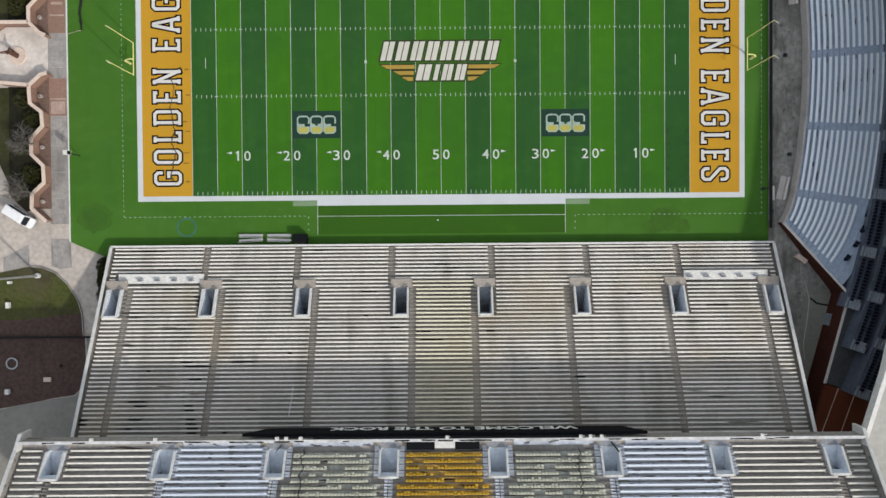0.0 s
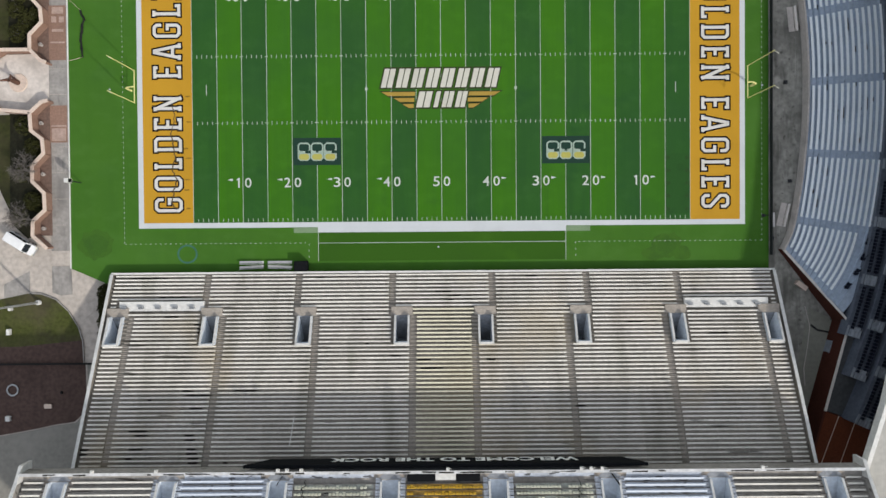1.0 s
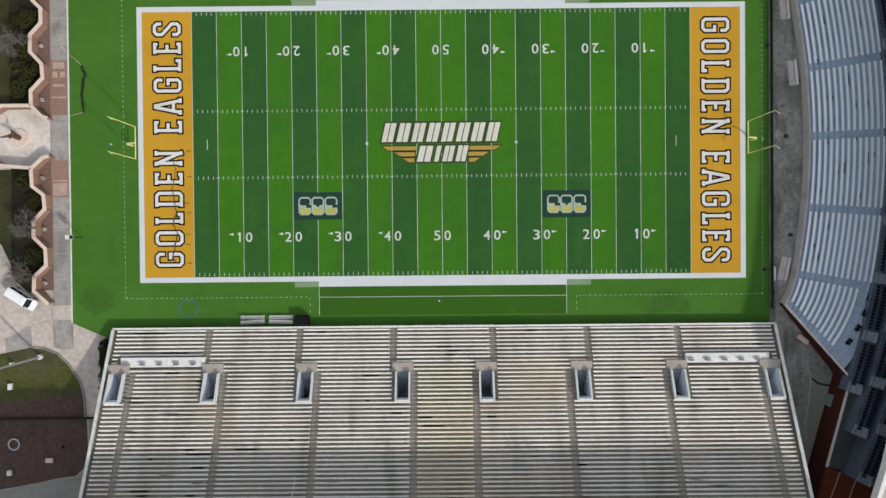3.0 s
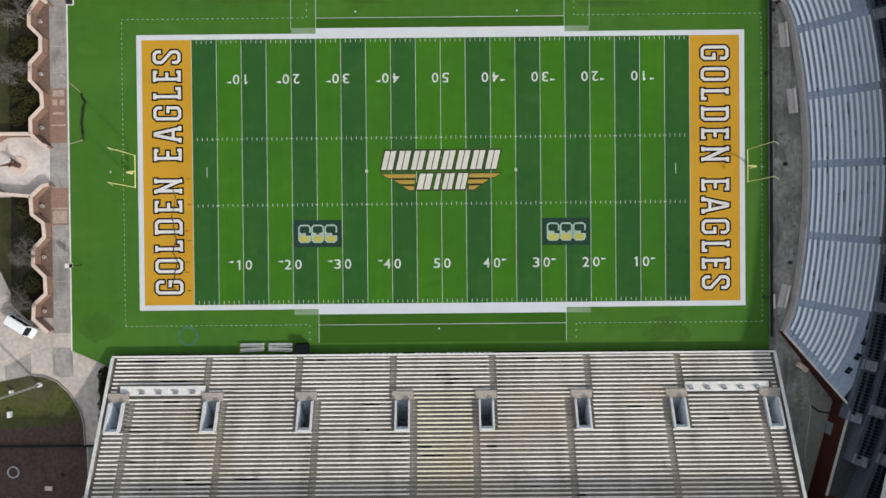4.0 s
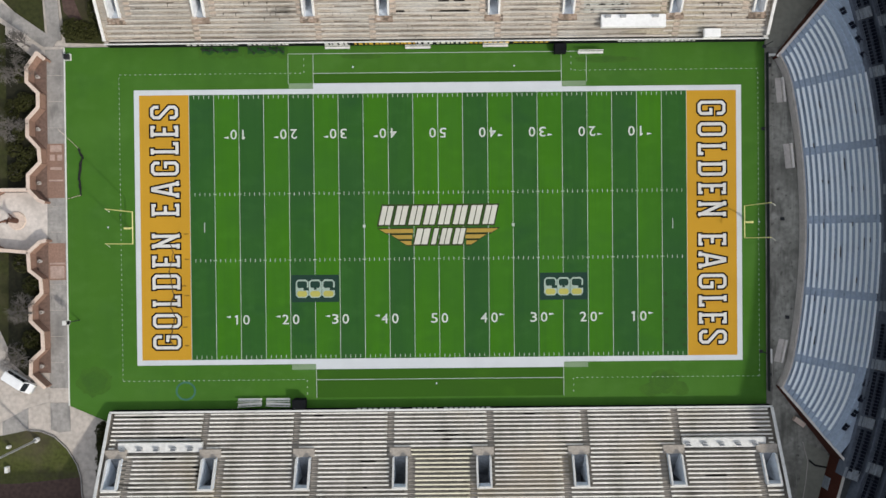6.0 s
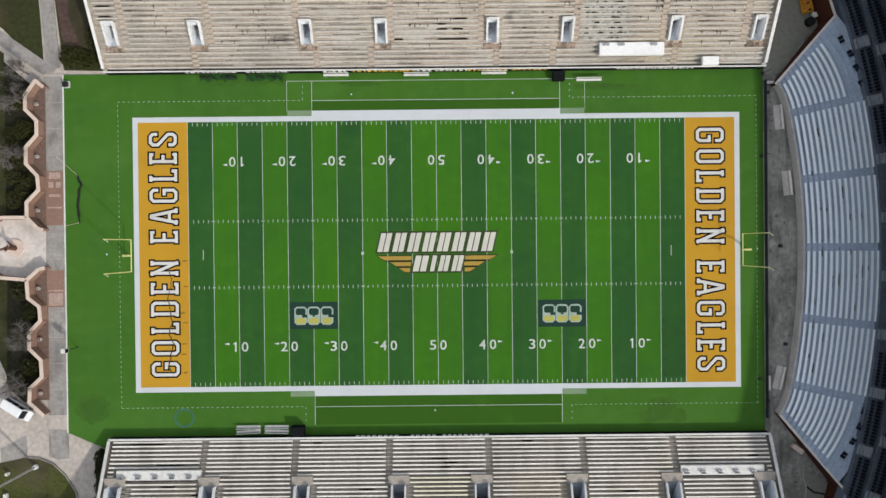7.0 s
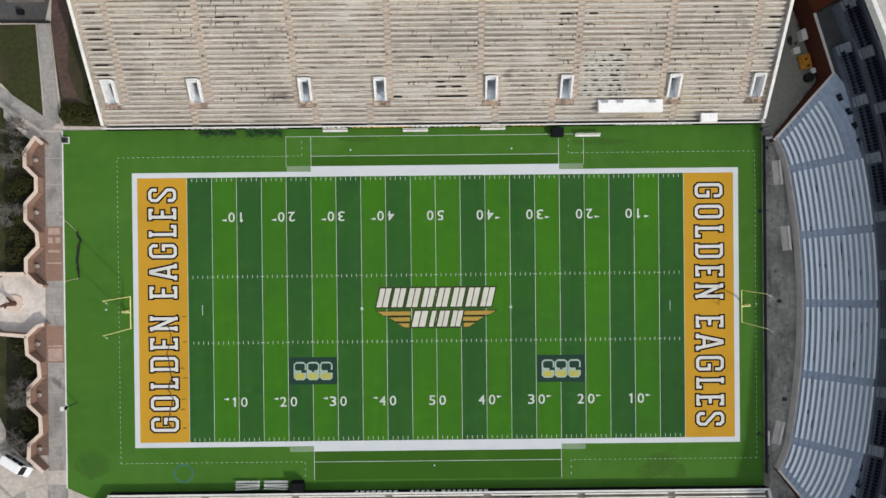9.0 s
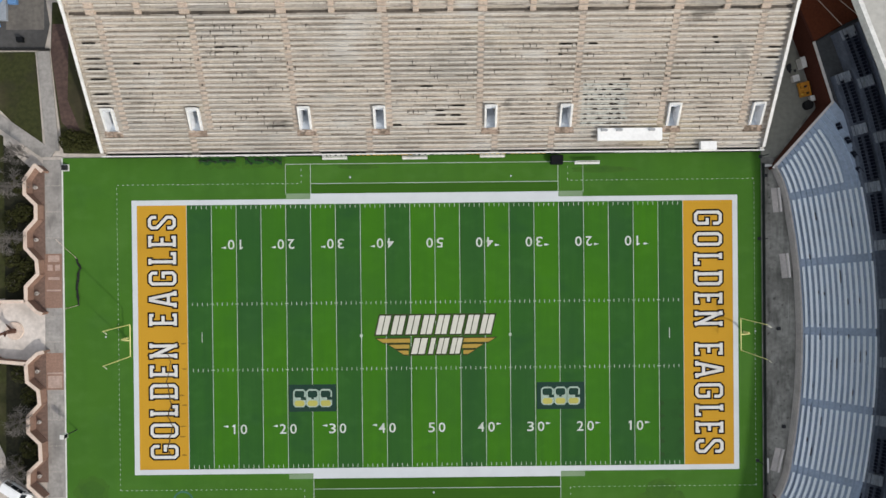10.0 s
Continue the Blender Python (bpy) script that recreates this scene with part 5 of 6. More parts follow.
for pts, lines in (([(67.5, 51.9), (72.4, 54.75), (76.0, 56.4), (110, 58.2), (110, 95), (50, 95), (60.8, 68)], (((72.5, 54.8), (67.6, 60.0), (60, 68)), ((75.6, 56.3), (71.2, 60.0), (63, 68)))),
                   ([(67.9, -58.8), (62.0, -80), (62, -95), (110, -95), (110, -62.2), (76.5, -61.5), (73.2, -60.7), (70.2, -59.65)], (((70.3, -59.7), (67.6, -67), (63, -80)), ((73.2, -60.75), (70.6, -68), (66, -80))))):
    pv = thing("terracotta_plaza", "terracotta paved ramp with thin pale bands", "paving", kind="structure")
    bm = bmesh.new()
    prism(bm, pts, 0.0, 4.45)
    part("paving", bm, terracotta, pv)
    for ln in lines:
        bm = bmesh.new()
        wall_line(bm, ln, 0.13, 4.45, 4.47)
        part("pale_band", bm, coping_mat, pv)

# roof over the east terrace
roof = thing("terrace_roof", "large pale flat roof with a white edge", "roof", kind="structure")
edge = [(61.5, -80), (66.56, -64.06), (69.65, -54.24), (72.9, -40), (74.6, -22), (75.2, 0), (74.6, 20), (72.6, 38), (71.2, 43.2), (66.9, 54.4), (61.0, 70)]
bm = bmesh.new()
prism(bm, edge + [(130, 80), (130, -90)], 16.2, 16.9)
part("roof_slab", bm, roof_mat, roof)
bm = bmesh.new()
wall_line(bm, [(x + 0.3, y) for x, y in edge], 0.7, 15.9, 17.25)
part("roof_edge", bm, trim_white, roof)
for x, y in ((100, -60), (100, -30), (100, 0), (100, 30), (100, 60)):
    bm = bmesh.new()
    box(bm, x - 0.6, x + 0.6, y - 0.6, y + 0.6, 4.0, 16.3)
    part("column", bm, conc_s, roof)
bm = bmesh.new()
box(bm, 108, 109, -90, 80, 0, 16.2)
part("rear_wall", bm, brick, roof)

# ---- apron between the turf and the bleachers ----
bm = bmesh.new()
prism(bm, [(60.2, -80), (80, -80), (80, 70), (60.2, 70)], -0.23, -0.03)
solid("apron", bm, apron_mat, "stained grey concrete apron at the end of the field", "pavement", kind="structure")
fence = thing("field_fence", "low dark rail fence along the turf edge", "fence")
bm2 = bmesh.new()
box(bm2, 60.3, 60.4, -31, 31, 1.0, 1.08)
part("top_rail", bm2, dark_metal, fence)
bm2 = bmesh.new()
box(bm2, 60.33, 60.37, -31, 31, 0.1, 0.9)
part("fence_panel", bm2, dark_metal, fence)
for y in range(-30, 31, 5):
    bm2 = bmesh.new()
    tube(bm2, (60.35, y, 0), (60.35, y, 1.1), 0.04, sides=6)
    part("post", bm2, dark_metal, fence)
bm = bmesh.new()
prism(bm, [(67.5, -40.8), (71.0, -42.5), (72.3, -44.0), (71.6, -46.9), (69.8, -51.1), (68.5, -56.3), (67.0, -62.6), (64.5, -62.6), (65.2, -52.1), (66.6, -45.8)], -0.2, -0.012)
solid("service_ramp", bm, ramp_conc, "smooth greenish concrete service ramp beside the stand", "pavement", kind="structure")
bm = bmesh.new()
prism(bm, [(60.4, 32.2), (62.9, 32.2), (69.9, 41.2), (66.8, 51.5), (60.4, 66.6)], -0.2, -0.012)
solid("service_ramp", bm, ramp_conc, "smooth greenish concrete yard between the stand and the brick wall", "pavement", kind="structure")
hose_ = thing("ground_hose", "pale hose lying loose on the service ramp", "hose")
bm = bmesh.new()
for a, b in zip([(66.8, -40.6), (67.7, -44.3), (67.3, -47.9), (66.6, -52.1)], [(67.7, -44.3), (67.3, -47.9), (66.6, -52.1), (66.8, -55.3)]):
    tube(bm, (*a, 0.06), (*b, 0.06), 0.09, sides=6)
part("tubing", bm, front_stone, hose_)
bm = bmesh.new()
wall_line(bm, [(67.9, -44.0), (69.1, -45.0), (71.8, -45.5)], 0.35, -0.05, 0.02)
solid("drain_channel", bm, rubber, "black drain channel across the service ramp", "drain", kind="structure")
def ramp_kerb(x, y, turn, length):
    t_ = thing("access_bench", "pale concrete kerb block on the apron", "kerb", "apron kerbs", at=(x, y, 0))
    t_.rotation_euler = (0, 0, radians(turn))
    bm = bmesh.new()
    box(bm, -0.17, 0.17, -length / 2, length / 2, 0, 0.5)
    part("slab", bm, pale_stone, t_)
    bm = bmesh.new()
    box(bm, -1.3, -0.24, -length / 2, length / 2, -0.01, 0.06)
    part("foot", bm, front_stone, t_)
ramp_kerb(63.5, 24.3, 5, 4.5)
ramp_kerb(65.0, 12.2, 6, 4.5)
ramp_kerb(63.3, -23.8, -13, 4.3)
for x, y in ((60.95, 28.8), (63.2, 0.6), (60.7, -28.0), (64.0, -17.5)):
    bm = bmesh.new()
    box(bm, x - 0.3, x + 0.3, y - 0.3, y + 0.3, 0.0, 0.35)
    solid("utility_box", bm, dark_metal, "small black utility box on the apron", "box", "apron boxes")
for y in (30.6, -24.6):
    bm = bmesh.new()
    box(bm, 60.45, 62.0 if y > 0 else 61.0, y - 0.2 if y > 0 else y - 1.3, y + 0.2 if y > 0 else y + 1.3, 0, 0.6)
    solid("barrier", bm, trim_white, "short pale concrete barrier on the apron", "barrier", "apron barriers")
for x, y in ((59.8, 17.2), (59.2, -23.8), (60.1, 32.3)):
    p_ = thing("pylon_pole", "thin dark pole beside the turf edge", "pole", "thin poles")
    bm = bmesh.new()
    tube(bm, (x, y, 0), (x, y, 3.0), 0.07, sides=8)
    part("shaft", bm, dark_metal, p_)
    bm = bmesh.new()
    box(bm, x - 0.3, x + 0.3, y - 0.3, y + 0.3, 0, 0.12)
    part("base", bm, dark_metal, p_)
# loading corner by the north stand
for x, y, sx, sy, h, m_, lab in ((66.3, 46.4, 1.1, 1.1, 0.9, trim_white, "white crate on the concrete beside the orange cart"),
                                 (67.3, 49.1, 0.8, 1.9, 1.6, trim_white, "white tall cabinet by the wall"),
                                 (69.35, 42.75, 0.75, 0.85, 0.8, trim_white, "small white box by the wall"), (65.8, -36.7, 2.1, 0.8, 0.9, coping_mat, "pale wooden crate by the brick wall"),
                                 (71.1, -48.0, 1.4, 2.2, 1.8, deck_grey, "grey metal cabinet by the brick wall"), (70.2, -51.9, 1.3, 2.0, 1.7, brick, "rust red container by the brick wall")):
    turn_ = -36 if sy == 0.8 else -17 if y < -45 else 15
    c_ = thing("crate", lab, "container", "stored containers", at=(x, y, 0))
    c_.rotation_euler = (0, 0, radians(turn_))
    bm = bmesh.new()
    box(bm, -sx / 2, sx / 2, -sy / 2, sy / 2, 0.1, h)
    part("body", bm, m_, c_)
    bm = bmesh.new()
    box(bm, -sx / 2 - 0.05, sx / 2 + 0.05, -sy / 2 - 0.05, sy / 2 + 0.05, h, h + 0.08)
    part("lid", bm, m_, c_)
    for ax in (-1, 1):
        bm = bmesh.new()
        box(bm, ax * sx * 0.4 - 0.06, ax * sx * 0.4 + 0.06, -sy * 0.4, sy * 0.4, 0, 0.1)
        part("skid", bm, dark_metal, c_)

cart = thing("equipment_cart", "worn orange equipment cart with loose gear in its tray", "cart", at=(67.9, 44.4, 0))
cart.rotation_euler = (0, 0, radians(12))
bm = bmesh.new()
box(bm, -0.95, 0.95, -1.3, 1.3, 0.35, 0.5)
part("tray", bm, orange_paint, cart)
for x0, x1, y0, y1 in ((-0.95, -0.88, -1.3, 1.3), (0.88, 0.95, -1.3, 1.3), (-0.88, 0.88, -1.3, -1.22), (-0.88, 0.88, 1.22, 1.3)):
    bm = bmesh.new()
    box(bm, x0, x1, y0, y1, 0.5, 1.0)
    part("side_board", bm, orange_paint, cart)
for x, y, r, h, m_ in ((-0.45, 0.7, 0.28, 0.5, orange_paint), (0.35, 0.5, 0.2, 0.35, dark_metal), (-0.1, -0.2, 0.34, 0.45, orange_paint), (0.5, -0.75, 0.22, 0.3, scuff), (-0.55, -0.85, 0.16, 0.3, gold_seat)):
    bm = bmesh.new()
    prism(bm, [(x + r * math.cos(q) * r5.uniform(0.7, 1.2), y + r * math.sin(q) * r5.uniform(0.7, 1.2)) for q in [j * math.tau / 9 for j in range(9)]], 0.5, 0.5 + h)
    part("loose_gear", bm, m_, cart)
for sx in (-1, 1):
    for sy in (-1, 1):
        bm = bmesh.new()
        tube(bm, (sx * 0.8 - 0.07, sy * 0.9, 0.2), (sx * 0.8 + 0.07, sy * 0.9, 0.2), 0.2, sides=12)
        part("wheel", bm, rubber, cart)
drum = thing("cable_drum", "black cable drum lying by the brick wall", "cable drum", at=(68.7, 41.6, 0))
for name, r, z0, z1 in (("flange", 0.85, 0.0, 0.1), ("core", 0.55, 0.1, 0.75), ("flange", 0.85, 0.75, 0.85)):
    bm = bmesh.new()
    tube(bm, (0, 0, z0), (0, 0, z1), r, sides=18)
    part(name, bm, rubber, drum)
heap = thing("tarpaulin_heap", "dark crumpled tarpaulin heap on the concrete", "tarpaulin", at=(65.5, 48.7, 0))
for x, y, r, h in ((0.0, 0.0, 0.75, 0.3), (0.15, -0.7, 0.5, 0.22), (1.1, -0.65, 0.4, 0.12)):
    bm = bmesh.new()
    prism(bm, [(x + 0.6 * r * math.cos(q) * r5.uniform(0.6, 1.2), y + r * math.sin(q) * r5.uniform(0.6, 1.2)) for q in [j * math.tau / 11 for j in range(11)]], -0.02, [h * r5.uniform(0.3, 1.0) for j in range(11)])
    part("fold", bm, dark_metal, heap)

# ---- things beside the field ----
def sideline_bench(x, y, length, turn=0.0):
    b_ = thing("sideline_bench", "white aluminium team bench with a backrest on the turf", "bench", "sideline benches", at=(x, y, 0))
    b_.rotation_euler = (0, 0, radians(turn))
    bm = bmesh.new()
    box(bm, -length / 2, length / 2, -0.22, 0.18, 0.42, 0.48)
    part("seat", bm, trim_white, b_)
    bm = bmesh.new()
    box(bm, -length / 2, length / 2, 0.28, 0.34, 0.6, 0.95)
    part("backrest", bm, trim_white, b_)
    for k in range(3):
        bm = bmesh.new()
        xx = (k - 1) * length * 0.42
        box(bm, xx - 0.04, xx + 0.04, -0.25, 0.36, 0, 0.06)
        box(bm, xx - 0.04, xx + 0.04, 0.0, 0.06, 0.06, 0.42)
        box(bm, xx - 0.04, xx + 0.04, 0.26, 0.30, 0.06, 0.6)
        part("leg", bm, galv, b_)
for x, y in ((-18.2, 32.7), (-3.5, 32.6), (10.7, 32.8), (28.1, 31.4)):
    sideline_bench(x, y, 4.6)
for x, y, tn in ((-35.0, -31.7, 0), (-29.8, -31.7, 0), (-35.0, -32.55, 3), (-29.8, -32.55, -2)):
    sideline_bench(x, y, 4.4, 180 + tn)
def cover(x, y, w, d, h):
    c_ = thing("covered_cabinet", "large black covered equipment cabinet on the turf", "cabinet", "field cabinets", at=(x, y, 0))
    bm = bmesh.new()
    prism(bm, [(-w / 2, -d / 2), (w / 2, -d / 2), (w / 2, d / 2), (-w / 2, d / 2)], 0.1, [h * 0.8, h * 0.85, h, h])
    bmesh.ops.bevel(bm, geom=bm.edges[:], offset=0.08, segments=2, affect="EDGES")
    part("body", bm, black_panel, c_)
    for sx in (-1, 1):
        for sy in (-1, 1):
            bm = bmesh.new()
            tube(bm, (sx * w * 0.4, sy * d * 0.4 - 0.05, 0.1), (sx * w * 0.4, sy * d * 0.4 + 0.05, 0.1), 0.1, sides=10)
            part("wheel", bm, rubber, c_)
cover(22.45, 31.95, 2.2, 1.6, 1.6)
cover(-25.8, -32.4, 2.4, 1.8, 1.8)
def bike(x, y):
    b_ = thing("exercise_bike", "black stationary exercise bike by the stand wall", "exercise bike", "exercise bikes", at=(x, y, 0))
    b_.rotation_euler = (0, 0, radians(62 + 25 * math.sin(x * 5)))
    bm = bmesh.new()
    tube(bm, (-0.04, -0.5, 0.42), (0.04, -0.5, 0.42), 0.32, sides=14)
    part("flywheel", bm, rubber, b_)
    bm = bmesh.new()
    tube(bm, (0, -0.5, 0.45), (0, 0.35, 0.6), 0.06, sides=6)
    tube(bm, (0, -0.35, 0.4), (0, -0.45, 1.15), 0.05, sides=6)
    tube(bm, (0, 0.3, 0.2), (0, 0.4, 0.95), 0.05, sides=6)
    for yy in (-0.75, 0.6):
        box(bm, -0.3, 0.3, yy - 0.05, yy + 0.05, 0, 0.08)
    box(bm, -0.04, 0.04, -0.75, 0.6, 0.08, 0.14)
    part("frame", bm, dark_metal, b_)
    bm = bmesh.new()
    box(bm, -0.14, 0.14, 0.28, 0.58, 0.95, 1.02)
    part("saddle", bm, rubber, b_)
    bm = bmesh.new()
    tube(bm, (-0.3, -0.45, 1.15), (0.3, -0.45, 1.15), 0.03, sides=6)
    part("handlebar", bm, rubber, b_)
for x in (-42.5, -40.9, -38.6, -37.4, -34.1, -32.2, -30.1, -28.9):
    bike(x, 32.45)
def play_clock(x, y, h, w, m_):
    c_ = thing("play_clock", "pale box clock on a slim post at the field's corner", "clock", "field clocks", at=(x, y, 0))
    bm = bmesh.new()
    tube(bm, (0, 0, 0), (0, 0, h), 0.09, sides=8)
    part("post", bm, dark_metal, c_)
    bm = bmesh.new()
    box(bm, -w / 2, w / 2, -w * 0.55, w * 0.55, h, h + 1.3)
    cab = part("clock_case", bm, m_, c_)
    bm = bmesh.new()
    box(bm, w / 2, w / 2 + 0.03, -w * 0.45, w * 0.45, h + 0.15, h + 1.15)
    part("clock_face", bm, black_panel, cab)
play_clock(-66.4, -16.8, 3.4, 0.7, trim_white)
bm = bmesh.new()
box(bm, -68.25, -67.35, 31.05, 31.95, 0, 0.7)
frame_bm = bmesh.new()
for x0, x1, y0, y1 in ((-68.42, -68.32, 30.9, 32.1), (-67.28, -67.15, 30.9, 32.1), (-68.32, -67.28, 30.9, 31.0), (-68.32, -67.28, 32.0, 32.1)):
    box(frame_bm, x0, x1, y0, y1, 0.0, 0.3)
cb = solid("corner_cabinet", bm, dark_metal, "dark square cabinet with a black lid at the turf corner", "cabinet")
bm = bmesh.new()
box(bm, -68.1, -67.5, 31.2, 31.8, 0.7, 0.76)
part("lid", bm, rubber, cb)
part("pale_frame", frame_bm, trim_white, cb, "pale square frame round the cabinet")
# folded net behind the goal
net = thing("folded_net", "dark bundled ball net lying on the turf", "net")
bm = bmesh.new()
rnd = random.Random(11)
pts = [(-65.9, 14.7), (-65.6, 13.6), (-65.2, 12.9), (-65.7, 12.0), (-65.8, 10.5), (-66.0, 9.0), (-65.8, 7.6), (-65.7, 6.2)]
for a, b in zip(pts, pts[1:]):
    for k in range(5):
        o1 = Vector((rnd.uniform(-0.18, 0.18), rnd.uniform(-0.1, 0.1), rnd.uniform(0.1, 0.25)))
        o2 = Vector((rnd.uniform(-0.18, 0.18), rnd.uniform(-0.1, 0.1), rnd.uniform(0.1, 0.25)))
        tube(bm, Vector((*a, 0)) + o1, Vector((*b, 0)) + o2, 0.10, 0.09, sides=6)
part("netting", bm, rubber, net)
for a, b in (((-65.9, 14.7, 0.1), (-69.9, 18.4, 0.05)), ((-65.7, 6.2, 0.1), (-68.4, 5.5, 0.05))):
    bm = bmesh.new()
    tube(bm, a, b, 0.035, sides=5)
    part("guy_rope", bm, coping_mat, net)
bm = bmesh.new()
ring = [(-46.96 + 1.7 * math.cos(a), -30.1 + 1.6 * math.sin(a)) for a in (k * math.tau / 28 for k in range(29))]
wall_line(bm, ring, 0.35, 0.001, 0.006)
part("painted_circle", bm, blue_line, field, "faint blue painted circle")

# ---- west plaza ----
bm = bmesh.new()
prism(bm, [(-72.1, 33.5), (-72.1, -32.0), (-68.5, -32.0), (-68.5, 33.5)], -0.23, 0.0)
wk = solid("walkway", bm, plaza_mat, "grey weathered concrete walkway beside the turf", "walkway", kind="structure")
for k in range(13):
    y = 33.0 - k * 4.8
    bm = bmesh.new()
    box(bm, -72.0, -68.6, y - 4.74, y, 0.0, 0.012)
    part("paving_slab", bm, walk_mat, wk)
bm = bmesh.new()
box(bm, -68.55, -68.35, -32.6, 33.3, 0.0, 0.12)
solid("kerb", bm, trim_white, "thin white kerb along the turf edge", "kerb", kind="structure")
for ya, yb in ((5.7, 15.7), (-9.4, -2.6)):
    pb = thing("brick_panel", "pink brick paving panel with pale inlays in the walkway", "paving", "brick panels")
    bm = bmesh.new()
    box(bm, -71.9, -68.75, ya, yb, 0.012, 0.03)
    part("bricks", bm, pink_brick, pb)
    inl = ((14.2, 15.4, -71.3, -69.2), (12.6, 13.7, -71.4, -70.5), (12.6, 13.7, -70.0, -69.1), (10.9, 11.4, -71.3, -69.2), (8.8, 9.1, -71.6, -69.0)) if ya > 0 else ((-6.5, -6.2, -71.7, -68.9), (-9.1, -6.8, -71.6, -69.0))
    for y0_, y1_, x0_, x1_ in inl:
        bm = bmesh.new()
        box(bm, x0_, x1_, y0_, y1_, 0.03, 0.042)
        part("inlay", bm, inlay_mat, pb)
W_N = [(-71.0, 30.7), (-72.3, 31.8), (-74.2, 29.2), (-74.2, 26.6), (-72.2, 24.6), (-72.2, 22.0), (-74.2, 19.8), (-74.2, 16.8), (-72.2, 14.6), (-72.0, 12.05), (-74.2, 9.8), (-74.2, 7.1), (-72.4, 5.2), (-71.4, 4.8)]
W_S = [(-71.2, -2.1), (-72.3, -2.4), (-74.4, -4.3), (-74.2, -7.5), (-72.2, -9.1), (-72.0, -11.65), (-74.1, -13.8), (-74.1, -16.7), (-72.0, -18.8), (-71.9, -21.9), (-74.1, -23.9), (-74.2, -26.5), (-71.7, -28.8)]
W_A = [(-74.4, 7.1), (-79.6, 7.1), (-82.5, 5.4)]
W_B = [(-74.5, -4.2), (-79.8, -3.7), (-82.5, -2.2)]
for line in (W_N, W_S, W_A, W_B):
    w_ = thing("garden_wall", "low zigzag pink brick garden wall with a pale coping", "wall", "garden walls", kind="structure")
    for k, (a, b) in enumerate(zip(line, line[1:])):
        bm = bmesh.new()
        wall_line(bm, (a, b), 0.4, 0, 1.9)
        part("brick_panel", bm, pink_brick, w_)
        d_ = (Vector(b) - Vector(a)).normalized() * 0.12
        bm = bmesh.new()
        wall_line(bm, (Vector(a) - d_, Vector(b) + d_), 0.62, 1.9 - 0.01 * (k % 2), 2.05 - 0.012 * (k % 2))
        part("coping", bm, coping_mat, w_)
for line in (W_N, W_S):
    bm = bmesh.new()
    pts = line[1:-1]
    prism(bm, pts + [(-71.75, pts[-1][1]), (-71.75, pts[0][1])], -0.02, 0.02)
    solid("niche_paving", bm, niche_brick, "brown brick paving in the wall niches", "paving", kind="structure")
    for a, b in zip(line, line[1:]):
        if abs(a[0] - b[0]) < 0.3 and a[0] < -73.5:
            c = Vector(((a[0] + b[0]) / 2 + 1.0, (a[1] + b[1]) / 2))
            pl = thing("planter", "round grey stone planter with a dry plant", "planter", "niche planters", at=(c.x, c.y, 0.02))
            bm = bmesh.new()
            tube(bm, (0, 0, 0), (0, 0, 0.5), 0.26, 0.36, sides=14)
            part("pot", bm, front_stone, pl)
            bm = bmesh.new()
            r2 = random.Random(int(c.y * 10))
            for k in range(14):
                an = r2.uniform(0, math.tau)
                tube(bm, (0, 0, 0.45), (0.4 * math.cos(an), 0.4 * math.sin(an), r2.uniform(0.7, 1.1)), 0.02, 0.008, sides=4)
            part("dry_plant", bm, bark, pl)


SHEETS = [0]
def sheet(name, pts, material, label, z=None, category="ground"):
    SHEETS[0] += 1
    z = -0.21 + 0.006 * SHEETS[0] if z is None else z
    bm = bmesh.new()
    prism(bm, pts, z - 0.1, z)
    return solid(name, bm, material, label, category, kind="structure")
sheet("shrub_bed", [(-74.3, 31.5), (-79.5, 36), (-79.5, 7.2), (-74.4, 7.2), (-74.4, 9.6), (-72.3, 12.2), (-72.4, 14.6), (-74.4, 16.8), (-74.4, 19.8), (-72.4, 22), (-72.4, 24.6), (-74.4, 26.6), (-74.4, 29.2)], shade_soil, "planting bed with deep shade painted in its colour behind the garden wall")
sheet("shrub_bed", [(-74.5, -4.3), (-79.5, -4.0), (-79.8, -24), (-76.5, -27), (-74.3, -26.5), (-74.3, -23.8), (-72.1, -21.9), (-72.2, -18.8), (-74.3, -16.7), (-74.3, -13.8), (-72.2, -11.6), (-72.4, -9.1), (-74.4, -7.5)], shade_soil, "planting bed with deep shade painted in its colour behind the garden wall")
sheet("west_lawn", [(-79.4, 37.5), (-140, 70), (-140, 7.5), (-79.4, 7.5)], shade_lawn, "patchy winter lawn west of the garden wall")
sheet("west_lawn", [(-79.4, -4.2), (-140, -4.2), (-140, -18), (-81.5, -18), (-79.7, -22)], shade_lawn, "patchy winter lawn west of the garden wall")
for k, (pts, tone) in enumerate((([(-72.1, -32.1), (-68.5, -32.1), (-68.5, -33.0), (-68.4, -37.4), (-70.5, -37.6), (-72.1, -37.0)], walk_mat), ([(-68.3, -33.0), (-62.0, -35.8), (-62.5, -39), (-66.8, -42.5), (-68.3, -39.5)], plaza_mat),
                                  ([(-76, -33.0), (-72.3, -32.0), (-72.3, -36.6), (-76, -36.9)], plaza_mat), ([(-81, -35.5), (-76.2, -33.0), (-76.2, -36.8), (-81, -39.5)], walk_mat), ([(-86, -24), (-80.5, -21.5), (-76.5, -31.5), (-80, -34.6), (-88, -36)], plaza_mat))):
    sheet("concrete_slab", pts, tone, "worn pale concrete slab at the field corner", category="paving")
curve_ = [(-76.3, -37.1), (-73.8, -37.3), (-71.3, -38.3), (-69.0, -40.5), (-67.2, -43.5), (-66.5, -46.0), (-66.3, -50.1)]
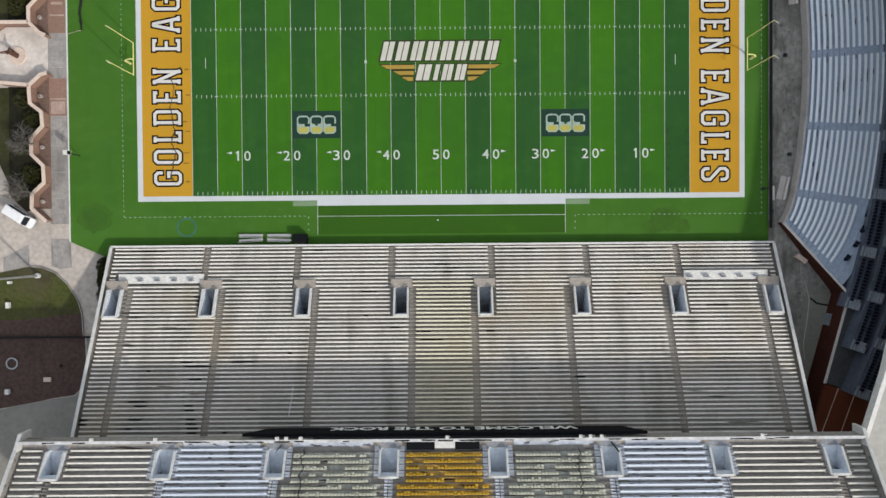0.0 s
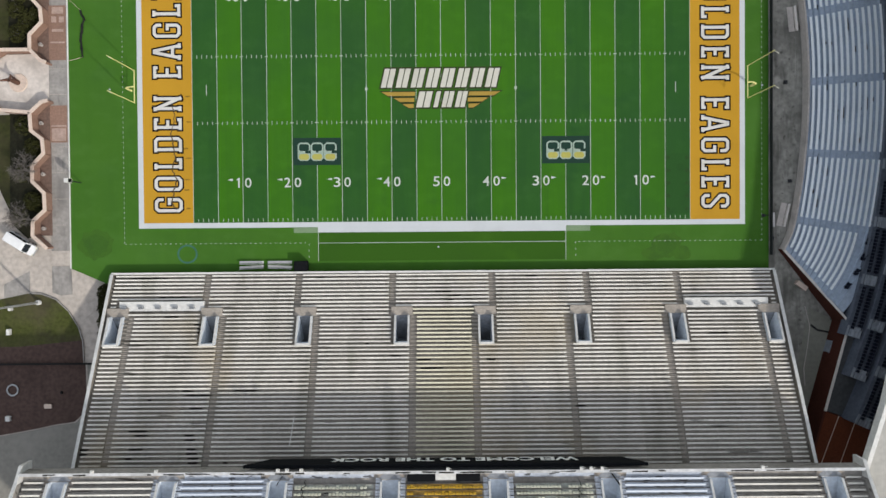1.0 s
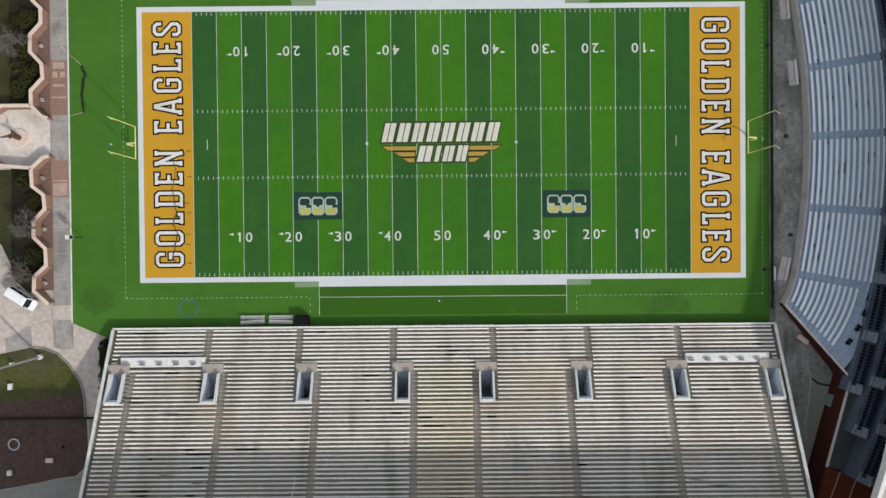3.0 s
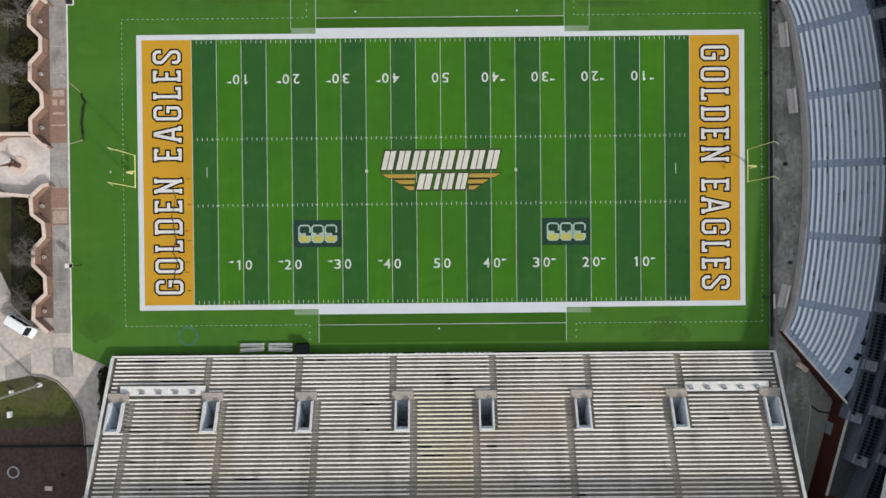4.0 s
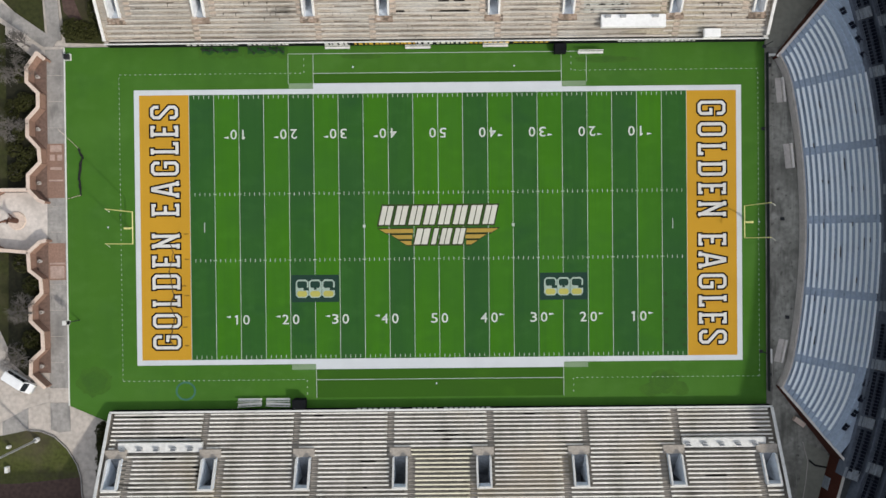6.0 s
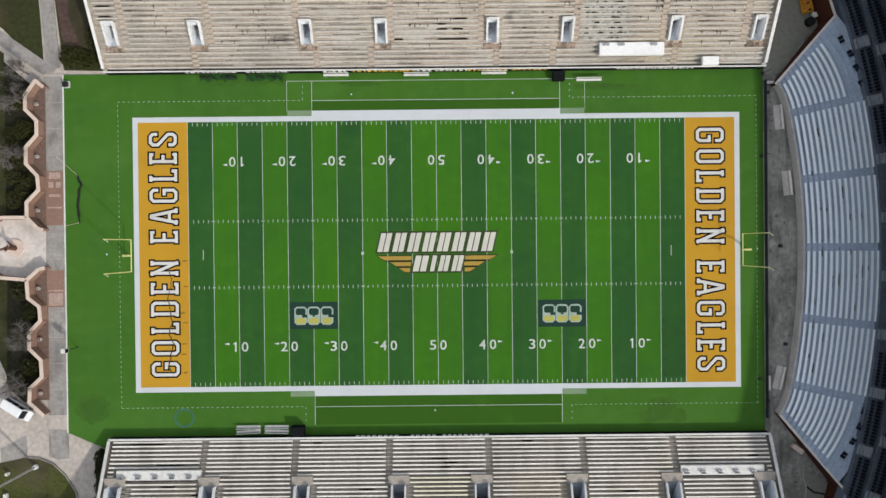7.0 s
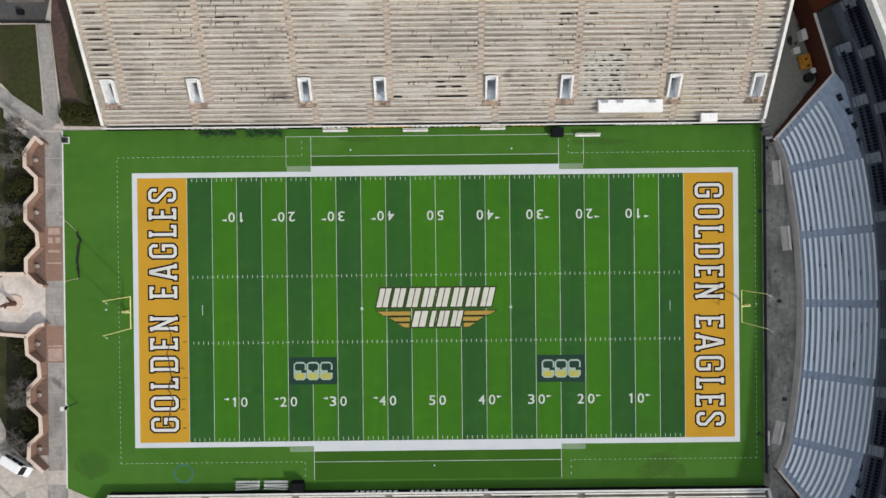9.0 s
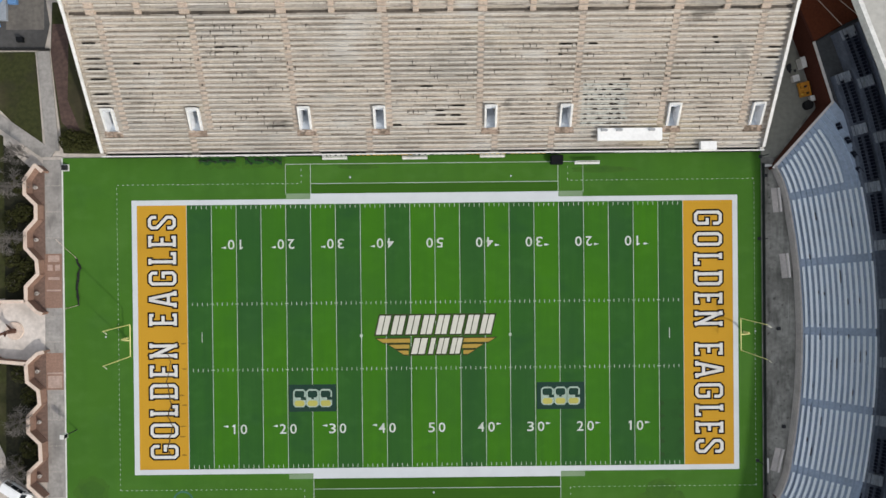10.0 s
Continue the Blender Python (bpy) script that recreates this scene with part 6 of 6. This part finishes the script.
sheet("corner_lawn", curve_ + [(-110, -50.1), (-110, -44)], lawn_mat, "rounded lawn with worn patches at the corner")
sheet("bare_bed", [(-66.5, -45.9), (-66.3, -50.1), (-110, -50.1), (-110, -47.2), (-78, -47.0), (-72, -46.4)], dirt, "brown worn soil strip at the lawn edge")
sheet("bare_bed", [(-66.2, -50.3), (-66.0, -57.6), (-66.6, -59.4), (-68.3, -61.0), (-72.0, -61.5), (-75.7, -62.3), (-82.0, -63.4), (-110, -66), (-110, -50.3)], dirt, "reddish brown bare soil bed")
# sheet darker than the ground, its tone holding the shade beside the stand
sheet("yard_slab", [(-65.8, -57.6), (-66.4, -59.6), (-68.2, -61.2), (-72.0, -61.7), (-75.7, -62.5), (-82.0, -63.6), (-110, -66.2), (-110, -100), (-60.3, -100), (-60.3, -50.4), (-65.8, -50.4)], yard_mat, "stained concrete with shade in its dark tone beside the stand", category="paving")
bm = bmesh.new()
wall_line(bm, [(-110, -50.2), (-63.0, -50.2)], 0.25, -0.2, 0.4)
solid("edging", bm, rubber, "black low fence line between lawn and soil", "edging", kind="structure")
bm = bmesh.new()
wall_line(bm, curve_, 0.18, 0.0, 0.1)
solid("lawn_kerb", bm, walk_mat, "thin concrete kerb round the corner lawn", "kerb", kind="structure")
sheet("north_lawn", [(-72.0, 34.2), (-79.6, 42.0), (-96, 53.0), (-73.3, 52.9), (-72.6, 43.7)], shade_lawn, "worn lawn northwest of the field")
sheet("bed_grass", [(-70.4, 52.9), (-69.5, 44.2), (-68.9, 39.0), (-68.3, 34.2), (-60.2, 34.0), (-60.2, 62), (-70, 62)], shade_lawn, "worn grass with shade in its dark colour beside the stand wall")
sheet("bare_bed", [(-70.4, 52.9), (-69.2, 44.2), (-68.6, 40.0), (-65.8, 37.0), (-65.0, 38.0), (-67.4, 44.0), (-67.0, 58), (-70, 58)], dirt, "bare soil strip beside the path")
# dark sheets that stand in for shadow at the foot of the stand walls
sheet("shrub_bed", [(-62.3, 37), (-60.2, 34.4), (-60.2, 60), (-63.0, 60)], shade_soil, "near-black strip painted for the shade along the stand wall")
sheet("shrub_bed", [(-62.6, -35.6), (-60.3, -36.4), (-60.3, -48), (-61.8, -48), (-63.3, -43.0), (-63.7, -38.5)], shade_soil, "near-black strip painted for the shade along the stand wall")
for a, b, w_ in (((-80.5, 40.6), (-70.5, 33.6), 2.3), ((-71.8, 53), (-70.2, 34.6), 2.4)):
    bm = bmesh.new()
    wall_line(bm, (a, b), w_, -0.2, -0.012 + 0.006 * (w_ > 2.35))
    solid("path", bm, walk_mat, "pale concrete path across the lawn", "path", kind="structure")
bm = bmesh.new()
wall_line(bm, [(-140, 54.0), (-70.5, 53.3)], 0.3, -0.2, 0.25)
solid("edging", bm, rubber, "black low fence line at the lawn's edge", "edging", kind="structure")


sheet("yard_slab", [(-140, 54.4), (-71.5, 53.6), (-70.5, 58), (-74, 80), (-140, 80)], yard_dark, "stained grey concrete service yard", category="paving")
sheet("yard_slab", [(-78.5, 57), (-71.5, 57), (-71.5, 63), (-78.5, 63)], pad_mat, "worn rectangular concrete pad in the yard", category="paving")
hose = thing("hose_reel", "blue hose reel with a loose pale hose in the yard", "hose reel", at=(-79.0, 61.0, 0))
bm = bmesh.new()
box(bm, -0.9, 0.9, -2.4, 2.4, -0.2, 0.5)
part("cart", bm, deck_grey, hose)
bm = bmesh.new()
for a, b in (((-0.6, -3.5, 0.0), (-0.9, -1.5, 0.55)), ((-0.9, -1.5, 0.55), (-0.3, 0.8, 0.6)), ((-0.3, 0.8, 0.6), (0.7, 2.0, 0.55)), ((0.7, 2.0, 0.55), (2.4, 2.4, 0.0))):
    tube(bm, a, b, 0.22, sides=8)
part("hose", bm, tarp_blue, hose)
bm = bmesh.new()
box(bm, 1.2, 2.8, 0.6, 1.6, -0.15, 0.5)
part("reel_cover", bm, tarp_blue, hose)
cover(-75.6, 55.0, 1.2, 0.9, 0.9)
def clumps(name, centre, size, n, label, seed, category="shrub"):
    """A shrub of many small leaf clumps on a short stem."""
    r2 = random.Random(seed)
    t_ = thing(name, label, category, "shrubs", at=(centre[0], centre[1], 0))
    bm = bmesh.new()
    for k in range(5):
        an = r2.uniform(0, math.tau)
        tube(bm, (0, 0, 0), (size[0] * 0.4 * math.cos(an), size[1] * 0.4 * math.sin(an), size[2] * 0.7), 0.06, 0.02, sides=5)
    part("stem", bm, bark, t_)
    bm = bmesh.new()
    for k in range(n):
        an, rr = r2.uniform(0, math.tau), math.sqrt(r2.random())
        c = Vector((size[0] * rr * math.cos(an), size[1] * rr * math.sin(an), size[2] * (0.25 + 0.75 * r2.random()) * (1.1 - 0.6 * rr)))
        s_ = r2.uniform(0.10, 0.26)
        for j in range(3):
            d = Vector((r2.gauss(0, 1), r2.gauss(0, 1), r2.gauss(0, 1))).normalized() * s_
            e = d.orthogonal().normalized() * s_ * 0.6
            v = [bm.verts.new(c - d), bm.verts.new(c + e), bm.verts.new(c + d), bm.verts.new(c - e)]
            bm.faces.new(v)
    part("foliage", bm, leaf, t_)
for k, (x, y) in enumerate(((-75.6, 12.2), (-74.6, 13.5), (-75.8, 23.3), (-74.3, 22.9), (-76.5, 18.0), (-76.0, 28.5), (-75.0, -10.3), (-74.2, -10.8), (-75.2, -20.2), (-74.0, -20.4), (-76.8, -15.0), (-76.5, -6.2), (-77.4, 10.5), (-77.5, -23.0), (-77.8, 22.0), (-77.6, 15.0))):
    clumps("shrub", (x, y), (1.5, 1.8, 1.5), 260, "dark evergreen shrub behind the garden wall", k)
clumps("hedge", (-66.2, 36.4), (2.5, 2.1, 1.7), 700, "rounded olive green hedge at the turf corner", 77)
clumps("hedge", (-63.9, 35.9), (1.9, 1.7, 1.4), 480, "rounded olive green hedge at the turf corner", 78)
# shrubs added to deepen the painted shade strips along both stands
for k in range(4):
    clumps("shrub", (-62.0, -37.2 - 2.6 * k), (1.5, 1.8, 1.3), 420, "dark shrub added to fill the shade strip beside the stand wall", 120 + k)
for k in range(4):
    clumps("shrub", (-62.6 + 0.3 * (k % 2), 40 + k * 4.5), (1.2, 2.4, 1.6), 260, "dark shrub added to fill the shade strip beside the stand wall", 90 + k)


def bare_tree(x, y, h, seed):
    r2 = random.Random(seed)
    t_ = thing("bare_tree", "leafless grey winter tree with fine spreading twigs", "tree", "bare trees", at=(x, y, 0))
    tr, br, tw = bmesh.new(), bmesh.new(), bmesh.new()
    def grow(bm_, p, d, length, r, level):
        q = p + d * length
        tube((tr, br, tw, tw)[level], p, q, r, r * 0.62, sides=(8, 6, 4, 3)[level])
        if level == 3:
            return
        for k in range((8, 8, 10)[level]):
            f = r2.uniform(0.45, 1.0)
            turn = Euler((r2.uniform(-1.1, 1.1), r2.uniform(-1.1, 1.1), r2.uniform(-1, 1)))
            e = d.copy()
            e.rotate(turn)
            grow(None, p + d * length * f, e.normalized(), length * r2.uniform(0.5, 0.78), r * 0.5, level + 1)
    grow(None, Vector((0, 0, 0)), Vector((0.05, 0.05, 1)).normalized(), h * 0.42, 0.14, 0)
    part("trunk", tr, bark, t_)
    part("branchwork", br, bark, t_)
    part("twigwork", tw, bark, t_)
for k, (x, y, h) in enumerate(((-75.6, 28.0, 7), (-76.5, 18.5, 7), (-75.4, -14.8, 7), (-75.8, -23.5, 6.5), (-80.0, 31.0, 7), (-74.8, 33.5, 6))):
    bare_tree(x, y, h, 40 + k)

# statue on its round plaza
sheet("entry_plaza", [(-71.9, 4.7), (-74.3, 6.8), (-79.6, 6.8), (-82.5, 5.1), (-90, 5.1), (-90, -2.0), (-82.5, -2.0), (-79.8, -3.4), (-74.4, -4.0), (-72.2, -2.2)], entry_mat, "pale concrete entry plaza", z=0.01)
bm = bmesh.new()
tube(bm, (-77.6, 1.6, 0.01), (-77.6, 1.6, 0.25), 1.7, 1.6, sides=28)
solid("plinth", bm, coping_mat, "round pinkish stone statue base in the entry plaza", "plinth")
bm = bmesh.new()
for a, b, r0, r1 in (((-77.6, 1.6, 0.25), (-77.6, 1.6, 2.6), 0.5, 0.3), ((-77.6, 1.6, 2.4), (-76.5, 2.1, 3.7), 0.3, 0.08), ((-77.6, 1.6, 2.4), (-78.9, 1.0, 3.8), 0.34, 0.08), ((-77.6, 1.6, 2.4), (-77.3, 1.0, 3.2), 0.28, 0.12), ((-77.4, 1.9, 1.2), (-78.5, 2.9, 1.0), 0.25, 0.1)):
    tube(bm, a, b, r0, r1, sides=10)
solid("statue", bm, bronze, "dark bronze spread shape on a round stone base", "statue")

# light pole, boxes and marks on the corner lawn
lp = thing("light_pole", "tall pale steel light pole on the corner lawn", "light pole", at=(-74.4, -38.8, 0))
bm = bmesh.new()
tube(bm, (0, 0, 0), (0, 0, 24), 0.22, 0.12, sides=12)
part("mast", bm, galv, lp)
bm = bmesh.new()
tube(bm, (0, 0, 0), (0, 0, 0.6), 0.45, sides=14)
part("footing", bm, trim_white, lp)
bm = bmesh.new()
box(bm, -1.6, 1.6, -0.12, 0.12, 23.4, 23.7)
arm = part("cross_arm", bm, galv, lp)
for k in range(4):
    bm = bmesh.new()
    box(bm, -1.5 + k * 0.9, -1.05 + k * 0.9, -0.3, 0.3, 22.9, 23.4)
    part("lamp_head", bm, trim_white, arm)
for x, y, w_, d_, h, m_, lab in ((-79.9, -44.2, 0.6, 1.1, 0.7, trim_white, "small white box on the corner lawn"), (-73.0, -58.0, 1.4, 0.8, 0.3, coping_mat, "pale slab on the bare soil"), (-80.3, -60.2, 0.8, 0.9, 0.6, trim_white, "small white hatch on the bare soil"), (-70.5, -55.5, 0.3, 0.5, 0.3, rubber, "small dark box on the bare soil"), (-79.5, -40.0, 0.5, 0.5, 0.8, trim_white, "white post box by the lawn")):
    bm = bmesh.new()
    box(bm, x - w_ / 2, x + w_ / 2, y - d_ / 2, y + d_ / 2, -0.02, h)
    bmesh.ops.bevel(bm, geom=bm.edges[:], offset=0.04, segments=1, affect="EDGES")
    solid("service_box", bm, m_, lab, "box", "service boxes")
bm = bmesh.new()
wall_line(bm, [(-79.6 + 1.0 * math.cos(a), -55.0 + 1.0 * math.sin(a)) for a in (k * math.tau / 20 for k in range(21))], 0.25, -0.02, 0.1)
solid("manhole_ring", bm, galv, "grey metal ring set in the bare soil", "manhole")


def van(x, y, turn):
    v_ = thing("van", "white passenger van parked on the concrete", "van", at=(x, y, 0))
    v_.rotation_euler = (0, 0, radians(turn))
    bm = bmesh.new()
    slab_x(bm, [(-2.8, 0.4), (2.75, 0.4), (2.8, 1.0), (1.95, 1.2), (1.25, 2.0), (0.9, 2.12), (-2.7, 2.12), (-2.8, 1.9)], -1.0, 1.0)
    for v in bm.verts:
        v.co = Vector((v.co.y, v.co.x * (0.86 if v.co.z > 1.5 else 1.0), v.co.z))
    bmesh.ops.bevel(bm, geom=bm.edges[:], offset=0.10, segments=2, affect="EDGES")
    body = part("body", bm, van_white, v_)
    bm = bmesh.new()
    q = [(1.98, -0.85, 1.24), (1.98, 0.85, 1.24), (1.33, 0.78, 2.0), (1.33, -0.78, 2.0)]
    a = [bm.verts.new(p) for p in q]
    b = [bm.verts.new((p[0] - 0.05, p[1], p[2] - 0.06)) for p in q]
    bm.faces.new(a)
    bm.faces.new(b[::-1])
    for k in range(4):
        bm.faces.new((a[k], b[k], b[(k + 1) % 4], a[(k + 1) % 4]))
    part("windscreen", bm, glass_dark, body)
    for sy in (-1, 1):
        for x0, x1 in ((-2.5, -1.3), (-1.2, 0.1), (0.2, 1.15)):
            bm = bmesh.new()
            slab_x(bm, [(sy * 0.965, 1.16), (sy * 0.90, 1.98), (sy * 0.85, 1.98), (sy * 0.90, 1.16)], x0, x1)
            part("side_window", bm, glass_dark, body)
        for xx in (-1.85, 1.75):
            bm = bmesh.new()
            tube(bm, (xx, sy * 0.82, 0.36), (xx, sy * 1.04, 0.36), 0.36, sides=18)
            wh = part("wheel", bm, rubber, v_)
            bm = bmesh.new()
            tube(bm, (xx, sy * 1.03, 0.36), (xx, sy * 1.06, 0.36), 0.2, sides=12)
            part("rim", bm, galv, wh)
        bm = bmesh.new()
        box(bm, 2.7, 2.84, sy * 0.75 - 0.18, sy * 0.75 + 0.18, 0.75, 0.95)
        part("headlight", bm, ivory_seat, body)
        bm = bmesh.new()
        box(bm, 1.25, 1.4, sy * 1.12 - 0.1, sy * 1.12 + 0.1, 1.25, 1.45)
        part("mirror", bm, rubber, body)
    bm = bmesh.new()
    box(bm, 2.76, 2.92, -0.9, 0.9, 0.42, 0.62)
    part("bumper", bm, galv, v_)
van(-77.0, -27.9, -33)
